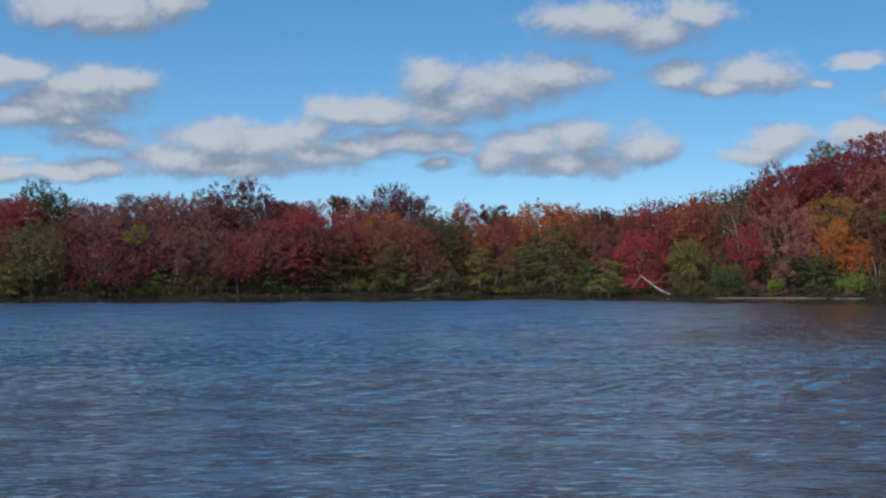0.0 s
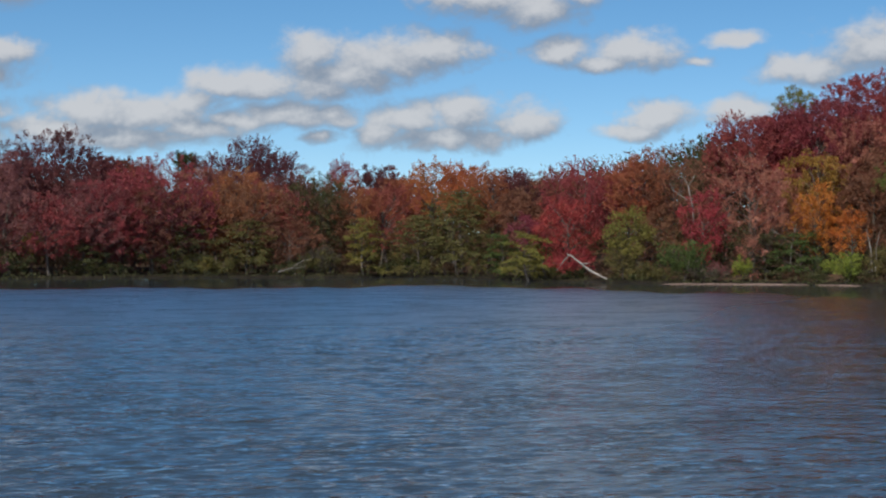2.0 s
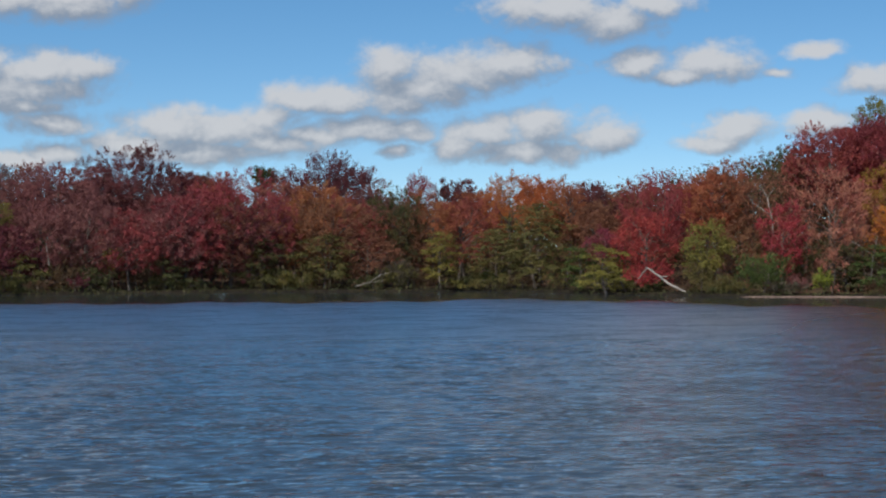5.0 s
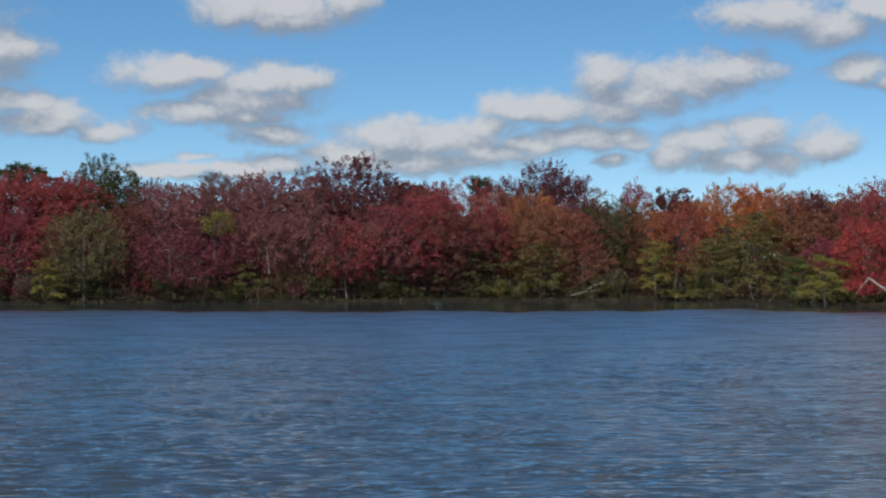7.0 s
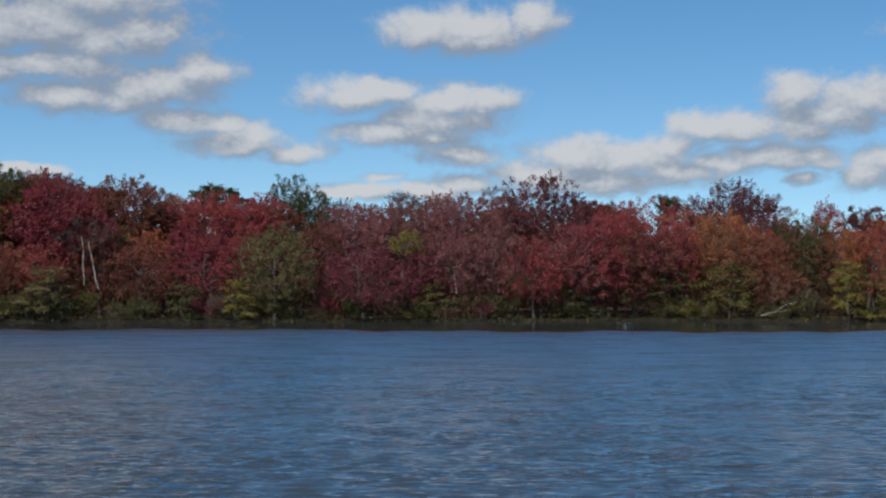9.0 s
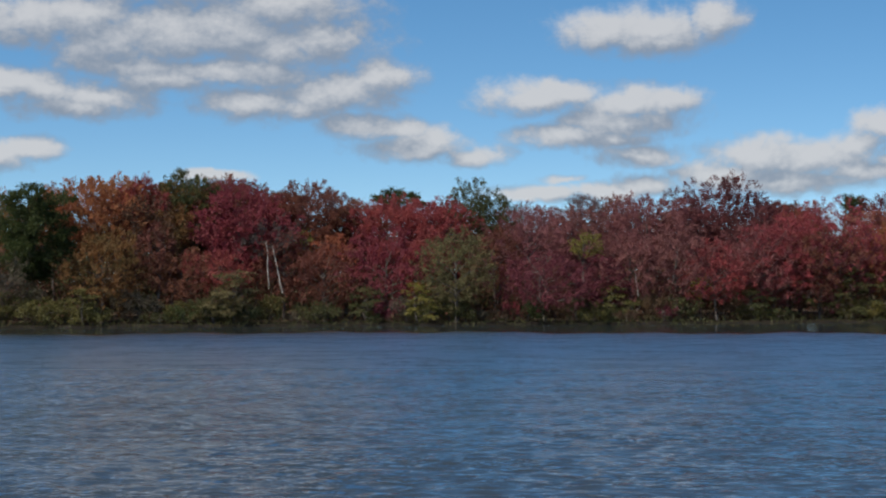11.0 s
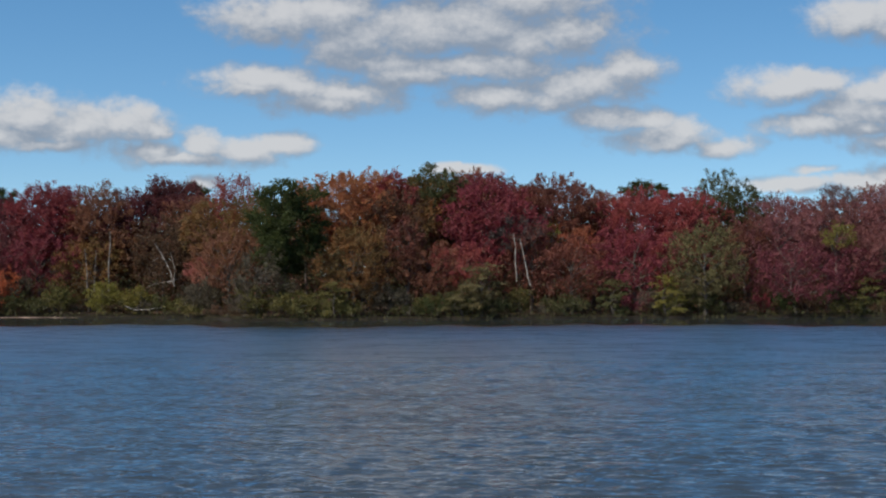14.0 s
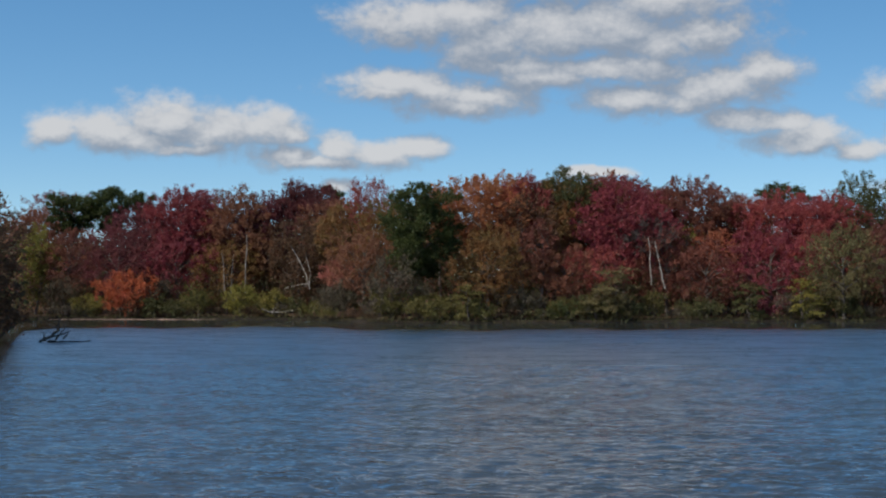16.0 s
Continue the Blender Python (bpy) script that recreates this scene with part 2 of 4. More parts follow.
leaf_colour("salmon", (0.372, 0.146, 0.102), (0.316, 0.100, 0.082), (0.391, 0.212, 0.122))
leaf_colour("coral", (0.335, 0.104, 0.051), (0.279, 0.104, 0.047), (0.353, 0.179, 0.066))
leaf_colour("orange", (0.46, 0.165, 0.028), (0.42, 0.14, 0.030), (0.48, 0.24, 0.05))
leaf_colour("coralorange", (0.42, 0.125, 0.038), (0.36, 0.100, 0.042), (0.44, 0.20, 0.055))
leaf_colour("yelloworange", (0.32, 0.155, 0.032), (0.25, 0.145, 0.034), (0.36, 0.22, 0.05))
leaf_colour("rust", (0.214, 0.091, 0.051), (0.167, 0.076, 0.043), (0.260, 0.135, 0.071))
leaf_colour("rustolive", (0.22, 0.100, 0.034), (0.14, 0.095, 0.034), (0.24, 0.12, 0.05))
leaf_colour("brown", (0.10, 0.055, 0.030), (0.08, 0.050, 0.028), (0.15, 0.08, 0.04))
leaf_colour("olive", (0.125, 0.110, 0.034), (0.095, 0.095, 0.030), (0.20, 0.14, 0.04))
leaf_colour("darkolive", (0.075, 0.075, 0.026), (0.055, 0.065, 0.024), (0.12, 0.085, 0.03))
leaf_colour("sage", (0.145, 0.122, 0.052), (0.115, 0.100, 0.042), (0.19, 0.13, 0.065))
leaf_colour("yellowolive", (0.19, 0.165, 0.036), (0.15, 0.140, 0.034), (0.26, 0.20, 0.05))
leaf_colour("yellow", (0.27, 0.245, 0.040), (0.20, 0.190, 0.036), (0.34, 0.29, 0.06))
leaf_colour("yellowgreen", (0.20, 0.235, 0.036), (0.15, 0.190, 0.034), (0.27, 0.27, 0.05))
leaf_colour("green", (0.070, 0.105, 0.026), (0.055, 0.085, 0.024), (0.12, 0.14, 0.035))
leaf_colour("leafgreen", (0.115, 0.140, 0.030), (0.080, 0.110, 0.027), (0.17, 0.17, 0.04))
leaf_colour("darkgreen", (0.052, 0.068, 0.018), (0.040, 0.054, 0.016), (0.08, 0.088, 0.026))
leaf_colour("greyshrub", (0.095, 0.078, 0.055), (0.080, 0.072, 0.045), (0.13, 0.09, 0.06))
leaf_colour("grey", (0.085, 0.070, 0.062), (0.070, 0.058, 0.052), (0.12, 0.09, 0.08))
leaf_colour("greytwig", (0.16, 0.115, 0.105), (0.14, 0.095, 0.090), (0.20, 0.13, 0.11))


def bark_material(name, dark, light, scale):
    m, nt, bsdf = material(name)
    place = nt.nodes.new("ShaderNodeTexCoord").outputs["Object"]
    long = vec_node(nt, "MULTIPLY", place, (1, 1, 0.25)).outputs[0]
    n = noise_node(nt, long, scale, 6.0)
    patch = noise_node(nt, place, 1.3, 2.0)
    c = mix_color(nt, ramp(nt, n.outputs[0], 0.35, 0.65), dark, light)
    nt.links.new(mix_color(nt, ramp(nt, patch.outputs[0], 0.45, 0.7, 0.0, 0.5), c, dark), bsdf.inputs["Base Color"])
    bsdf.inputs["Roughness"].default_value = 0.9
    bump(nt, bsdf, n.outputs[0], 0.6, 0.02)
    return m


BARK = bark_material("bark", (0.060, 0.048, 0.040), (0.15, 0.125, 0.105), 9.0)
PALE = bark_material("pale_bark", (0.11, 0.095, 0.08), (0.30, 0.27, 0.24), 6.0)
DEAD = bark_material("wet_dead_wood", (0.030, 0.025, 0.022), (0.075, 0.062, 0.052), 9.0)


def ground_material():
    m, nt, bsdf = material("leaf_littered_soil")
    place = nt.nodes.new("ShaderNodeTexCoord").outputs["Object"]
    coarse, fine = noise_node(nt, place, 0.35, 4.0), noise_node(nt, place, 7.0, 6.0, 0.65)
    c = mix_color(nt, ramp(nt, coarse.outputs[0], 0.38, 0.62), (0.040, 0.029, 0.020), (0.075, 0.050, 0.032))
    c = mix_color(nt, ramp(nt, fine.outputs[0], 0.5, 0.7), c, (0.12, 0.062, 0.036))
    nt.links.new(c, bsdf.inputs["Base Color"])
    bsdf.inputs["Roughness"].default_value, bsdf.inputs["Specular IOR Level"].default_value = 0.95, 0.08
    bump(nt, bsdf, fine.outputs[0], 0.8, 0.06)
    return m


def mud_material(name, wet, dry):
    m, nt, bsdf = material(name)
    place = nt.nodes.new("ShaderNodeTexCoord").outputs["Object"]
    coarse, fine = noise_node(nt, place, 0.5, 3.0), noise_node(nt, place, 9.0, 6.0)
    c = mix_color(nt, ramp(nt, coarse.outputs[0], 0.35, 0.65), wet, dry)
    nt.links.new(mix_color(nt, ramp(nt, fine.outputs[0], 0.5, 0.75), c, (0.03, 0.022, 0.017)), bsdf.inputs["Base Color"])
    bsdf.inputs["Roughness"].default_value, bsdf.inputs["Specular IOR Level"].default_value = 0.8, 0.08
    bump(nt, bsdf, fine.outputs[0], 0.7, 0.05)
    return m


def water_material():
    """Murky water under a mirror-like skin: how much the skin reflects follows from its slope alone."""
    m, nt, bsdf = material("rippled_lake_water")
    place = nt.nodes.new("ShaderNodeTexCoord").outputs["Object"]
    murk = noise_node(nt, place, 0.03, 3.0)
    body = nt.nodes.new("ShaderNodeBsdfDiffuse")
    nt.links.new(mix_color(nt, murk.outputs[0], (0.029, 0.038, 0.044), (0.033, 0.040, 0.044)), body.inputs["Color"])
    lee, tiny = nt.nodes.new("ShaderNodeAttribute"), nt.nodes.new("ShaderNodeAttribute")
    lee.attribute_name, tiny.attribute_name = "ruffle", "tiny_ripples"
    ruffle = lee.outputs["Fac"]
    skin = nt.nodes.new("ShaderNodeBsdfGlossy")
    skin.distribution = "BECKMANN"
    skin.inputs["Color"].default_value = (0.96, 0.96, 0.96, 1)
    # ripples too small for the mesh
    nt.links.new(math_node(nt, "ADD", tiny.outputs["Fac"], ramp(nt, ruffle, 0.0, 0.5, 0.10, 0.03)), skin.inputs["Roughness"])
    along = vec_node(nt, "MULTIPLY", place, (0.5, 1.0, 1.0)).outputs[0]
    chop, fine = noise_node(nt, along, 3.2, 2.0, 0.5), noise_node(nt, place, 6.5, 2.0, 0.5)
    # short steep wavelets come in flurries
    flurry = ramp(nt, noise_node(nt, vec_node(nt, "MULTIPLY", place, (0.6, 1.0, 1.0)).outputs[0], 0.42, 3.0, 0.6).outputs[0], 0.42, 0.66, 0.3, 1.0)
    steep = math_node(nt, "MULTIPLY", math_node(nt, "MULTIPLY", math_node(nt, "POWER", chop.outputs[0], 2.0), 5.0), flurry)
    h = math_node(nt, "MULTIPLY", math_node(nt, "MULTIPLY_ADD", fine.outputs[0], 0.3, steep), math_node(nt, "MAXIMUM", math_node(nt, "SUBTRACT", ruffle, 0.08), 0.0))
    tilt = nt.nodes.new("ShaderNodeBump")
    tilt.inputs["Strength"].default_value, tilt.inputs["Distance"].default_value = 0.85, 0.042
    nt.links.new(h, tilt.inputs["Height"])
    share = nt.nodes.new("ShaderNodeFresnel")
    share.inputs["IOR"].default_value = 1.333
    for n in (skin, share):
        nt.links.new(tilt.outputs[0], n.inputs["Normal"])
    both = nt.nodes.new("ShaderNodeMixShader")
    nt.links.new(share.outputs[0], both.inputs[0])
    nt.links.new(body.outputs[0], both.inputs[1])
    nt.links.new(skin.outputs[0], both.inputs[2])
    nt.links.new(both.outputs[0], nt.nodes["Material Output"].inputs["Surface"])
    nt.nodes.remove(bsdf)
    return m


GROUND, WATER = ground_material(), water_material()
# shore mud, its colour near black to hold the shade under the overhanging crowns
SHADED_MUD = mud_material("shaded_shore_mud", (0.010, 0.008, 0.006), (0.022, 0.017, 0.013))
PALE_MUD = mud_material("drying_mud", (0.10, 0.068, 0.056), (0.20, 0.14, 0.115))

# ---- mesh helpers ----


def mesh_from(name, verts, faces, mat, smooth=False):
    """A mesh from arrays: verts (n, 3), faces (m, k)."""
    me = bpy.data.meshes.new(name)
    verts, faces = np.asarray(verts, np.float32), np.asarray(faces, np.int32)
    m, k = faces.shape
    me.vertices.add(len(verts))
    me.vertices.foreach_set("co", verts.ravel())
    me.loops.add(m * k)
    me.loops.foreach_set("vertex_index", faces.ravel())
    me.polygons.add(m)
    me.polygons.foreach_set("loop_start", np.arange(0, m * k, k, dtype=np.int32))
    me.polygons.foreach_set("loop_total", np.full(m, k, np.int32))
    me.polygons.foreach_set("use_smooth", np.full(m, smooth))
    me.update(calc_edges=True)
    me.materials.append(mat)
    return me


def part(name, me, parent, label=""):
    ob = new(name, me)
    ob.parent = parent
    return tagged(ob, label)


def tubes(paths, sides=6):
    """Tapered tubes: each path a list of (point, radius)."""
    verts, faces, base = [], [], 0
    ring = [(math.cos(2 * math.pi * i / sides), math.sin(2 * math.pi * i / sides)) for i in range(sides)]
    for path in paths:
        pts = [Vector(p) for p, _ in path]
        for i, (p, r) in enumerate(path):
            along = (pts[min(i + 1, len(pts) - 1)] - pts[max(i - 1, 0)]).normalized()
            u = along.cross(Vector((0.3, 1.0, 0.1))).normalized()
            v = along.cross(u)
            verts += [pts[i] + u * (c * r) + v * (s * r) for c, s in ring]
        for i in range(len(path) - 1):
            for k in range(sides):
                a, b = base + i * sides + k, base + i * sides + (k + 1) % sides
                faces.append((a, b, b + sides, a + sides))
        base += len(path) * sides
    return verts, faces


def lumps(p, rng, scale):
    """Smooth pseudo-random values at points, about -1 to 1."""
    total = np.zeros(len(p))
    for _ in range(6):
        k = rng.normal(size=3) * scale
        total += np.sin(p @ k + rng.uniform(0, 6.28))
    return total / 2.4


def leaf_blades(rng, root, along, facing, size):
    """Small pointed leaves, one triangle each, from their roots along their twigs."""
    n = len(root)
    along = along / (np.linalg.norm(along, axis=1, keepdims=True) + 1e-9)
    side = np.cross(along, facing)
    side /= np.linalg.norm(side, axis=1, keepdims=True) + 1e-9
    s = (size * rng.uniform(0.65, 1.35, n))[:, None]
    mid = root + along * s * 0.55
    tri = np.stack([root, mid + side * s * 0.42, root + along * s * 1.5 - side * s * 0.30], 1)
    return tri.reshape(-1, 3), np.arange(3 * n).reshape(n, 3)


def unit(v):
    return v / (np.linalg.norm(v, axis=1, keepdims=True) + 1e-9)


# how the twigs grow: length, lift, flatness of a spray, leaves' scatter
TWIGS = {"round": (0.38, 0.12, 1.0, 0.100), "sparse": (0.65, 0.40, 1.0, 0.085), "fan": (0.85, 0.75, 1.0, 0.085), "spiky": (0.90, 1.30, 1.0, 0.085),
         "layered": (0.75, -0.12, 0.35, 0.100), "pine": (0.55, 0.30, 0.6, 0.105), "shrub": (0.45, 0.55, 1.0, 0.095)}


def foliage(rng, wide, low, high, style, density=1.0):
    """Roots, twig directions and facings of the leaves of one crown, and the tips of the limbs that carry it."""
    tall = high - low
    mid = np.array([0, 0, low + tall * 0.5])
    radii = np.array([wide / 2, wide / 2, tall / 2])
    lobes = int(np.clip(6 + wide * tall * 0.50, 7, 32))
    if style == "pine":
        lobes = int(np.clip(8 + wide * tall * 0.6, 10, 34))
    k = np.arange(lobes) + 0.5
    z = 1 - 2 * k / lobes
    turn = k * 2.39996 + rng.uniform(0, 6.28)
    out = rng.uniform(0.50, 0.80, lobes)
    flat = np.sqrt(np.maximum(0, 1 - z * z))
    c = np.stack([np.cos(turn) * flat * out, np.sin(turn) * flat * out, z * out * 1.05], 1)
    size = rng.uniform(0.30, 0.50, lobes)
    squash = 0.80
    if style == "fan":
        lean = np.radians(rng.uniform(0, 78, lobes))
        reach = rng.uniform(0.45, 0.95, lobes)
        c = np.stack([np.cos(turn) * np.sin(lean) * reach, np.sin(turn) * np.sin(lean) * reach, -0.75 + 1.6 * np.cos(lean) * reach], 1)
        size, squash = rng.uniform(0.20, 0.32, lobes), 0.8
    if style == "layered":
        c[:, 2] = np.linspace(-0.85, 0.8, lobes)
        reach = 0.78 * np.sqrt(np.clip(1 - ((c[:, 2] + 0.3) / 1.25) ** 2, 0.1, 1))
        c[:, 0], c[:, 1] = np.cos(turn) * reach * rng.uniform(0.4, 1, lobes), np.sin(turn) * reach * rng.uniform(0.4, 1, lobes)
        size, squash = rng.uniform(0.32, 0.48, lobes), 0.36
    if style == "pine":
        c[:, 2] = np.linspace(-0.9, 0.82, lobes)
        reach = 0.72 * np.sqrt(np.clip(1.05 - np.abs(c[:, 2] - 0.15) ** 2, 0.1, 1))
        c[:, 0], c[:, 1] = np.cos(turn) * reach * rng.uniform(0.3, 1.05, lobes), np.sin(turn) * reach * rng.uniform(0.3, 1.05, lobes)
        size, squash = rng.uniform(0.24, 0.38, lobes), 0.5
    if style == "shrub":
        c[:, 2] = c[:, 2] * 0.75 - 0.1
        size = rng.uniform(0.30, 0.50, lobes)
    long, lift, flatness, scatter = TWIGS[style]
    total = int(np.clip(265 * wide * tall * density, 700, 34000))
    weight = size ** 2 / np.sum(size ** 2)
    roots, twigs, facings = [], [], []
    for i in range(lobes):
        n = int(total * weight[i])
        sprays = max(4, n // 24)
        d = rng.normal(size=(sprays, 3))
        d[:, 2] += 0.3
        d = unit(d)
        r = rng.uniform(0.15, 1.0, (sprays, 1)) ** 0.5
        base = mid + (c[i] + d * r * size[i] * np.array([1, 1, squash])) * radii
        outward = unit((base - mid) / radii)
        way = unit(d * 0.55 + outward * 0.5 + np.array([0, 0, lift]) + rng.normal(size=(sprays, 3)) * 0.28)
        if style == "layered":
            way[:, 2] = way[:, 2] * 0.25 - 0.15
        way = unit(way)
        reach = long * rng.uniform(0.6, 1.35, sprays)
        base -= way * (reach * 0.6)[:, None]
        which = rng.integers(0, sprays, n)
        s = rng.uniform(0, 1, n)
        jitter = np.clip(rng.normal(size=(n, 3)), -1.8, 1.8) * np.array([1, 1, flatness]) * (scatter * (1.5 - 0.8 * s))[:, None]
        roots.append(base[which] + way[which] * (reach[which] * s)[:, None] + jitter)
        twigs.append(way[which] + rng.normal(size=(n, 3)) * 0.55 * np.array([1, 1, flatness]))
        facings.append(unit(d * 0.6 + outward * 0.5 + np.array([0, 0, 0.35]))[which] + rng.normal(size=(n, 3)) * 0.42)
    p, a, f = np.concatenate(roots), np.concatenate(twigs), np.concatenate(facings)
    keep = lumps(p, rng, 2.2) > {"sparse": -0.15, "fan": -0.35}.get(style, -1.5)
    keep &= p[:, 2] > 0.06
    return p[keep], a[keep], f[keep], mid + c * radii * 0.92


def wood(rng, high, low, tips, girth, lean=0.3):
    """Trunk and limbs that reach the tips."""
    bend = rng.normal(size=2) * lean
    top = low + (high - low) * 0.62
    spine = []
    for s in np.linspace(0, 1, 7):
        spine.append(((bend[0] * math.sin(s * 2.2), bend[1] * math.sin(s * 2.6), -0.25 + s * (top + 0.25)), girth * (1.25 - 0.35 * min(1, s * 6) - 0.72 * s) + 0.012))
    paths = [spine]
    for tip in tips:
        s = min(0.9, max(0.22, (tip[2] * 0.72) / (top + 0.01)))
        root = Vector((bend[0] * math.sin(s * 2.2), bend[1] * math.sin(s * 2.6), s * top))
        tip = Vector(tip)
        knee = root.lerp(tip, 0.5) + Vector((rng.normal() * 0.15, rng.normal() * 0.15, 0.12 * (tip - root).length * rng.uniform(-0.3, 1)))
        r = girth * (0.5 - 0.3 * s)
        paths.append([(root, r), (root.lerp(knee, 0.6), r * 0.75), (knee, r * 0.55), (knee.lerp(tip, 0.5), r * 0.36), (tip, 0.012)])
        for _ in range(1):
            end = tip + Vector(rng.normal(size=3)) * 0.45 + Vector((0, 0, 0.25))
            paths.append([(knee, r * 0.35), (knee.lerp(end, 0.5), r * 0.24), (end, 0.008)])
    return tubes(paths, 4)


WORDS = {"crimsondark": "deep crimson", "coralred": "bright coral-red", "redbrown": "reddish-brown", "yelloworange": "yellow-orange", "coralorange": "coral-orange", "rustolive": "rusty olive",
         "darkolive": "dark olive", "yellowolive": "yellowish olive", "yellowgreen": "yellow-green", "darkgreen": "dark green", "leafgreen": "fresh green", "greyshrub": "grey-brown", "greytwig": "greyish pink",
         "mauve": "dusty mauve-red"}
GROUPS = {"tree": "trees along the far shore", "shrub": "shrubs along the water's edge"}


def plant(name, label, category, x, y, z, high, wide, low, colour, seed, style, density, girth, bark=None, limbs=14):
    rng = np.random.default_rng(seed)
    if style in ("round", "spiky", "sparse", "fan"):
        low, wide = max(0.4, low - 0.36 * (high - low)), wide * 1.12
    if category == "tree":
        # the trees lean out over the water, the undergrowth stands in their shade
        out = 1.0 - (1.7 if x < 40 else 0.9) / math.hypot(x, y)
        x, y, z = x * out, y * out, z - 0.04
    root = new(name)
    root.matrix_basis = pose(x, y, z)
    tagged(root, label, category, GROUPS[category])
    p, a, f, tips = foliage(rng, wide, low, high, style, density)
    verts, faces = leaf_blades(rng, p, a, f, 0.145 if density > 1.3 else 0.118)
    part("crown", mesh_from("crown", verts, faces, LEAVES[colour]), root)
    verts, faces = wood(rng, high, low, tips[::max(1, len(tips) // limbs)], girth)
    part("trunk", mesh_from("trunk", verts, faces, bark or BARK, True), root)
    return root


def maple(x, y, z, high, wide, low, colour, seed, dense=1.0):
    c = WORDS.get(colour, colour)
    return plant("maple_tree", f"broad maple tree with dense {c} autumn leaves behind the shore", "tree", x, y, z, high, wide, low, colour, seed, "round", dense, 0.05 + 0.016 * high)


def sparse(x, y, z, high, wide, low, colour, seed):
    c = WORDS.get(colour, colour)
    return plant("thin_tree", f"half-bare tree with thin {c} leaves and pale twigs", "tree", x, y, z, high, wide, low, colour, seed, "sparse", 1.0, 0.03 + 0.011 * high)


def fan(x, y, z, high, wide, low, colour, seed):
    c = WORDS.get(colour, colour)
    return plant("spreading_tree", f"tall spreading tree with sparse {c} leaves on fanned limbs", "tree", x, y, z, high, wide, low, colour, seed, "fan", 1.3, 0.05 + 0.016 * high)


def spiky(x, y, z, high, wide, low, colour, seed):
    c = WORDS.get(colour, colour)
    return plant("upright_tree", f"upright tree with ragged {c} leafy shoots at the top", "tree", x, y, z, high, wide, low, colour, seed, "spiky", 0.95, 0.05 + 0.014 * high)


def layered(x, y, z, high, wide, low, colour, seed):
    c = WORDS.get(colour, colour)
    return plant("layered_tree", f"low tree with {c} leaves in drooping layers over the water", "tree", x, y, z, high, wide, low, colour, seed, "layered", 1.1, 0.05 + 0.012 * high)


def pine(x, y, z, high, wide, low, colour, seed):
    c = WORDS.get(colour, colour)
    return plant("pine_tree", f"evergreen pine tree with {c} needles in clumped tiers", "tree", x, y, z, high, wide, low, colour, seed, "pine", 2.2, 0.06 + 0.014 * high)


def shrub(x, y, z, high, wide, low, colour, seed):
    c = WORDS.get(colour, colour)
    return plant("shrub", f"rounded {c} shrub on the muddy bank", "shrub", x, y, z, high, wide, low, colour, seed, "shrub", 1.15, 0.05)


# ---- the lake and its shore ----
SHORE_TURN = (-60, -40, -34.5, -33.2, -32.3, -31, -26, -23, -21.5, -19, -10, -1.5, 5, 10, 12, 16, 18, 20, 24, 28, 34, 50, 60)
SHORE_FAR = (60, 75, 92, 95, 152, 153, 147, 143, 132, 131, 133, 135, 141, 142, 146, 136, 131, 128, 129.5, 126, 120, 80, 60)


def shore(turn):
    """How far the water reaches, in metres, in a direction in degrees to the right of +y."""
    return np.interp(turn, SHORE_TURN, SHORE_FAR)


def land(turn, far):
    """Height of the ground: lake bed, bank, woodland floor, and a rise on the right."""
    e = far - shore(turn)
    hill = np.clip((turn - 14) / 12, 0, 1) * np.clip((60 - turn) / 20, 0, 1)
    up = 0.14 + 0.02 * np.minimum(e, 80) + 0.16 * np.clip(e - 3, 0, 30) * hill
    return np.where(e > 0.8, up, np.where(e > 0, 0.14 * np.sqrt(np.clip(e / 0.8, 0, 1)), np.maximum(-1.5, e * 0.2)))


def build_ground():
    turns = np.concatenate([np.arange(-40, 40, 0.25), np.arange(40, 320, 4.0)])
    wob = np.random.default_rng(3)
    jag = np.interp(turns, np.linspace(-40, 320, 721), wob.normal(0, 0.35, 721))
    steps = np.array([-60, -30, -12, -5, -2, -0.6, 0, 0.15, 0.4, 0.8, 2, 4, 7, 11, 16, 22, 30, 40, 60, 110, 250, 700, 1800, 4500], float)
    verts, faces = [(0, 0, -1.5)], []
    n, m = len(turns), len(steps)
    for tr, j in zip(turns, jag):
        far = np.maximum(shore((tr + 180) % 360 - 180) + steps + (j if abs(tr) < 45 else 0), 0.5 + np.arange(m) * 0.01)
        z = land((tr + 180) % 360 - 180, far - (j if abs(tr) < 45 else 0))
        a = radians(tr)
        verts += [(f * math.sin(a), f * math.cos(a), h) for f, h in zip(far, z)]
    for i in range(n):
        k = (i + 1) % n
        for r in range(m - 1):
            faces.append((1 + i * m + r, 1 + i * m + r + 1, 1 + k * m + r + 1, 1 + k * m + r))
        faces.append((0, 1 + i * m, 1 + k * m, 0))
    me = bpy.data.meshes.new("ground")
    me.from_pydata([tuple(v) for v in verts], [], [tuple(dict.fromkeys(f)) for f in faces])
    me.materials.append(GROUND)
    me.materials.append(SHADED_MUD)
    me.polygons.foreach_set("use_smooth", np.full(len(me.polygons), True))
    # mud at the edge; its dark tone runs inland as painted bank shade
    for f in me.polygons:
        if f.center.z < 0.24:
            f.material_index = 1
    return tagged(new("ground", me), "brown leaf-littered woodland ground with a darkly shaded muddy shore round the lake", "ground", kind="structure")


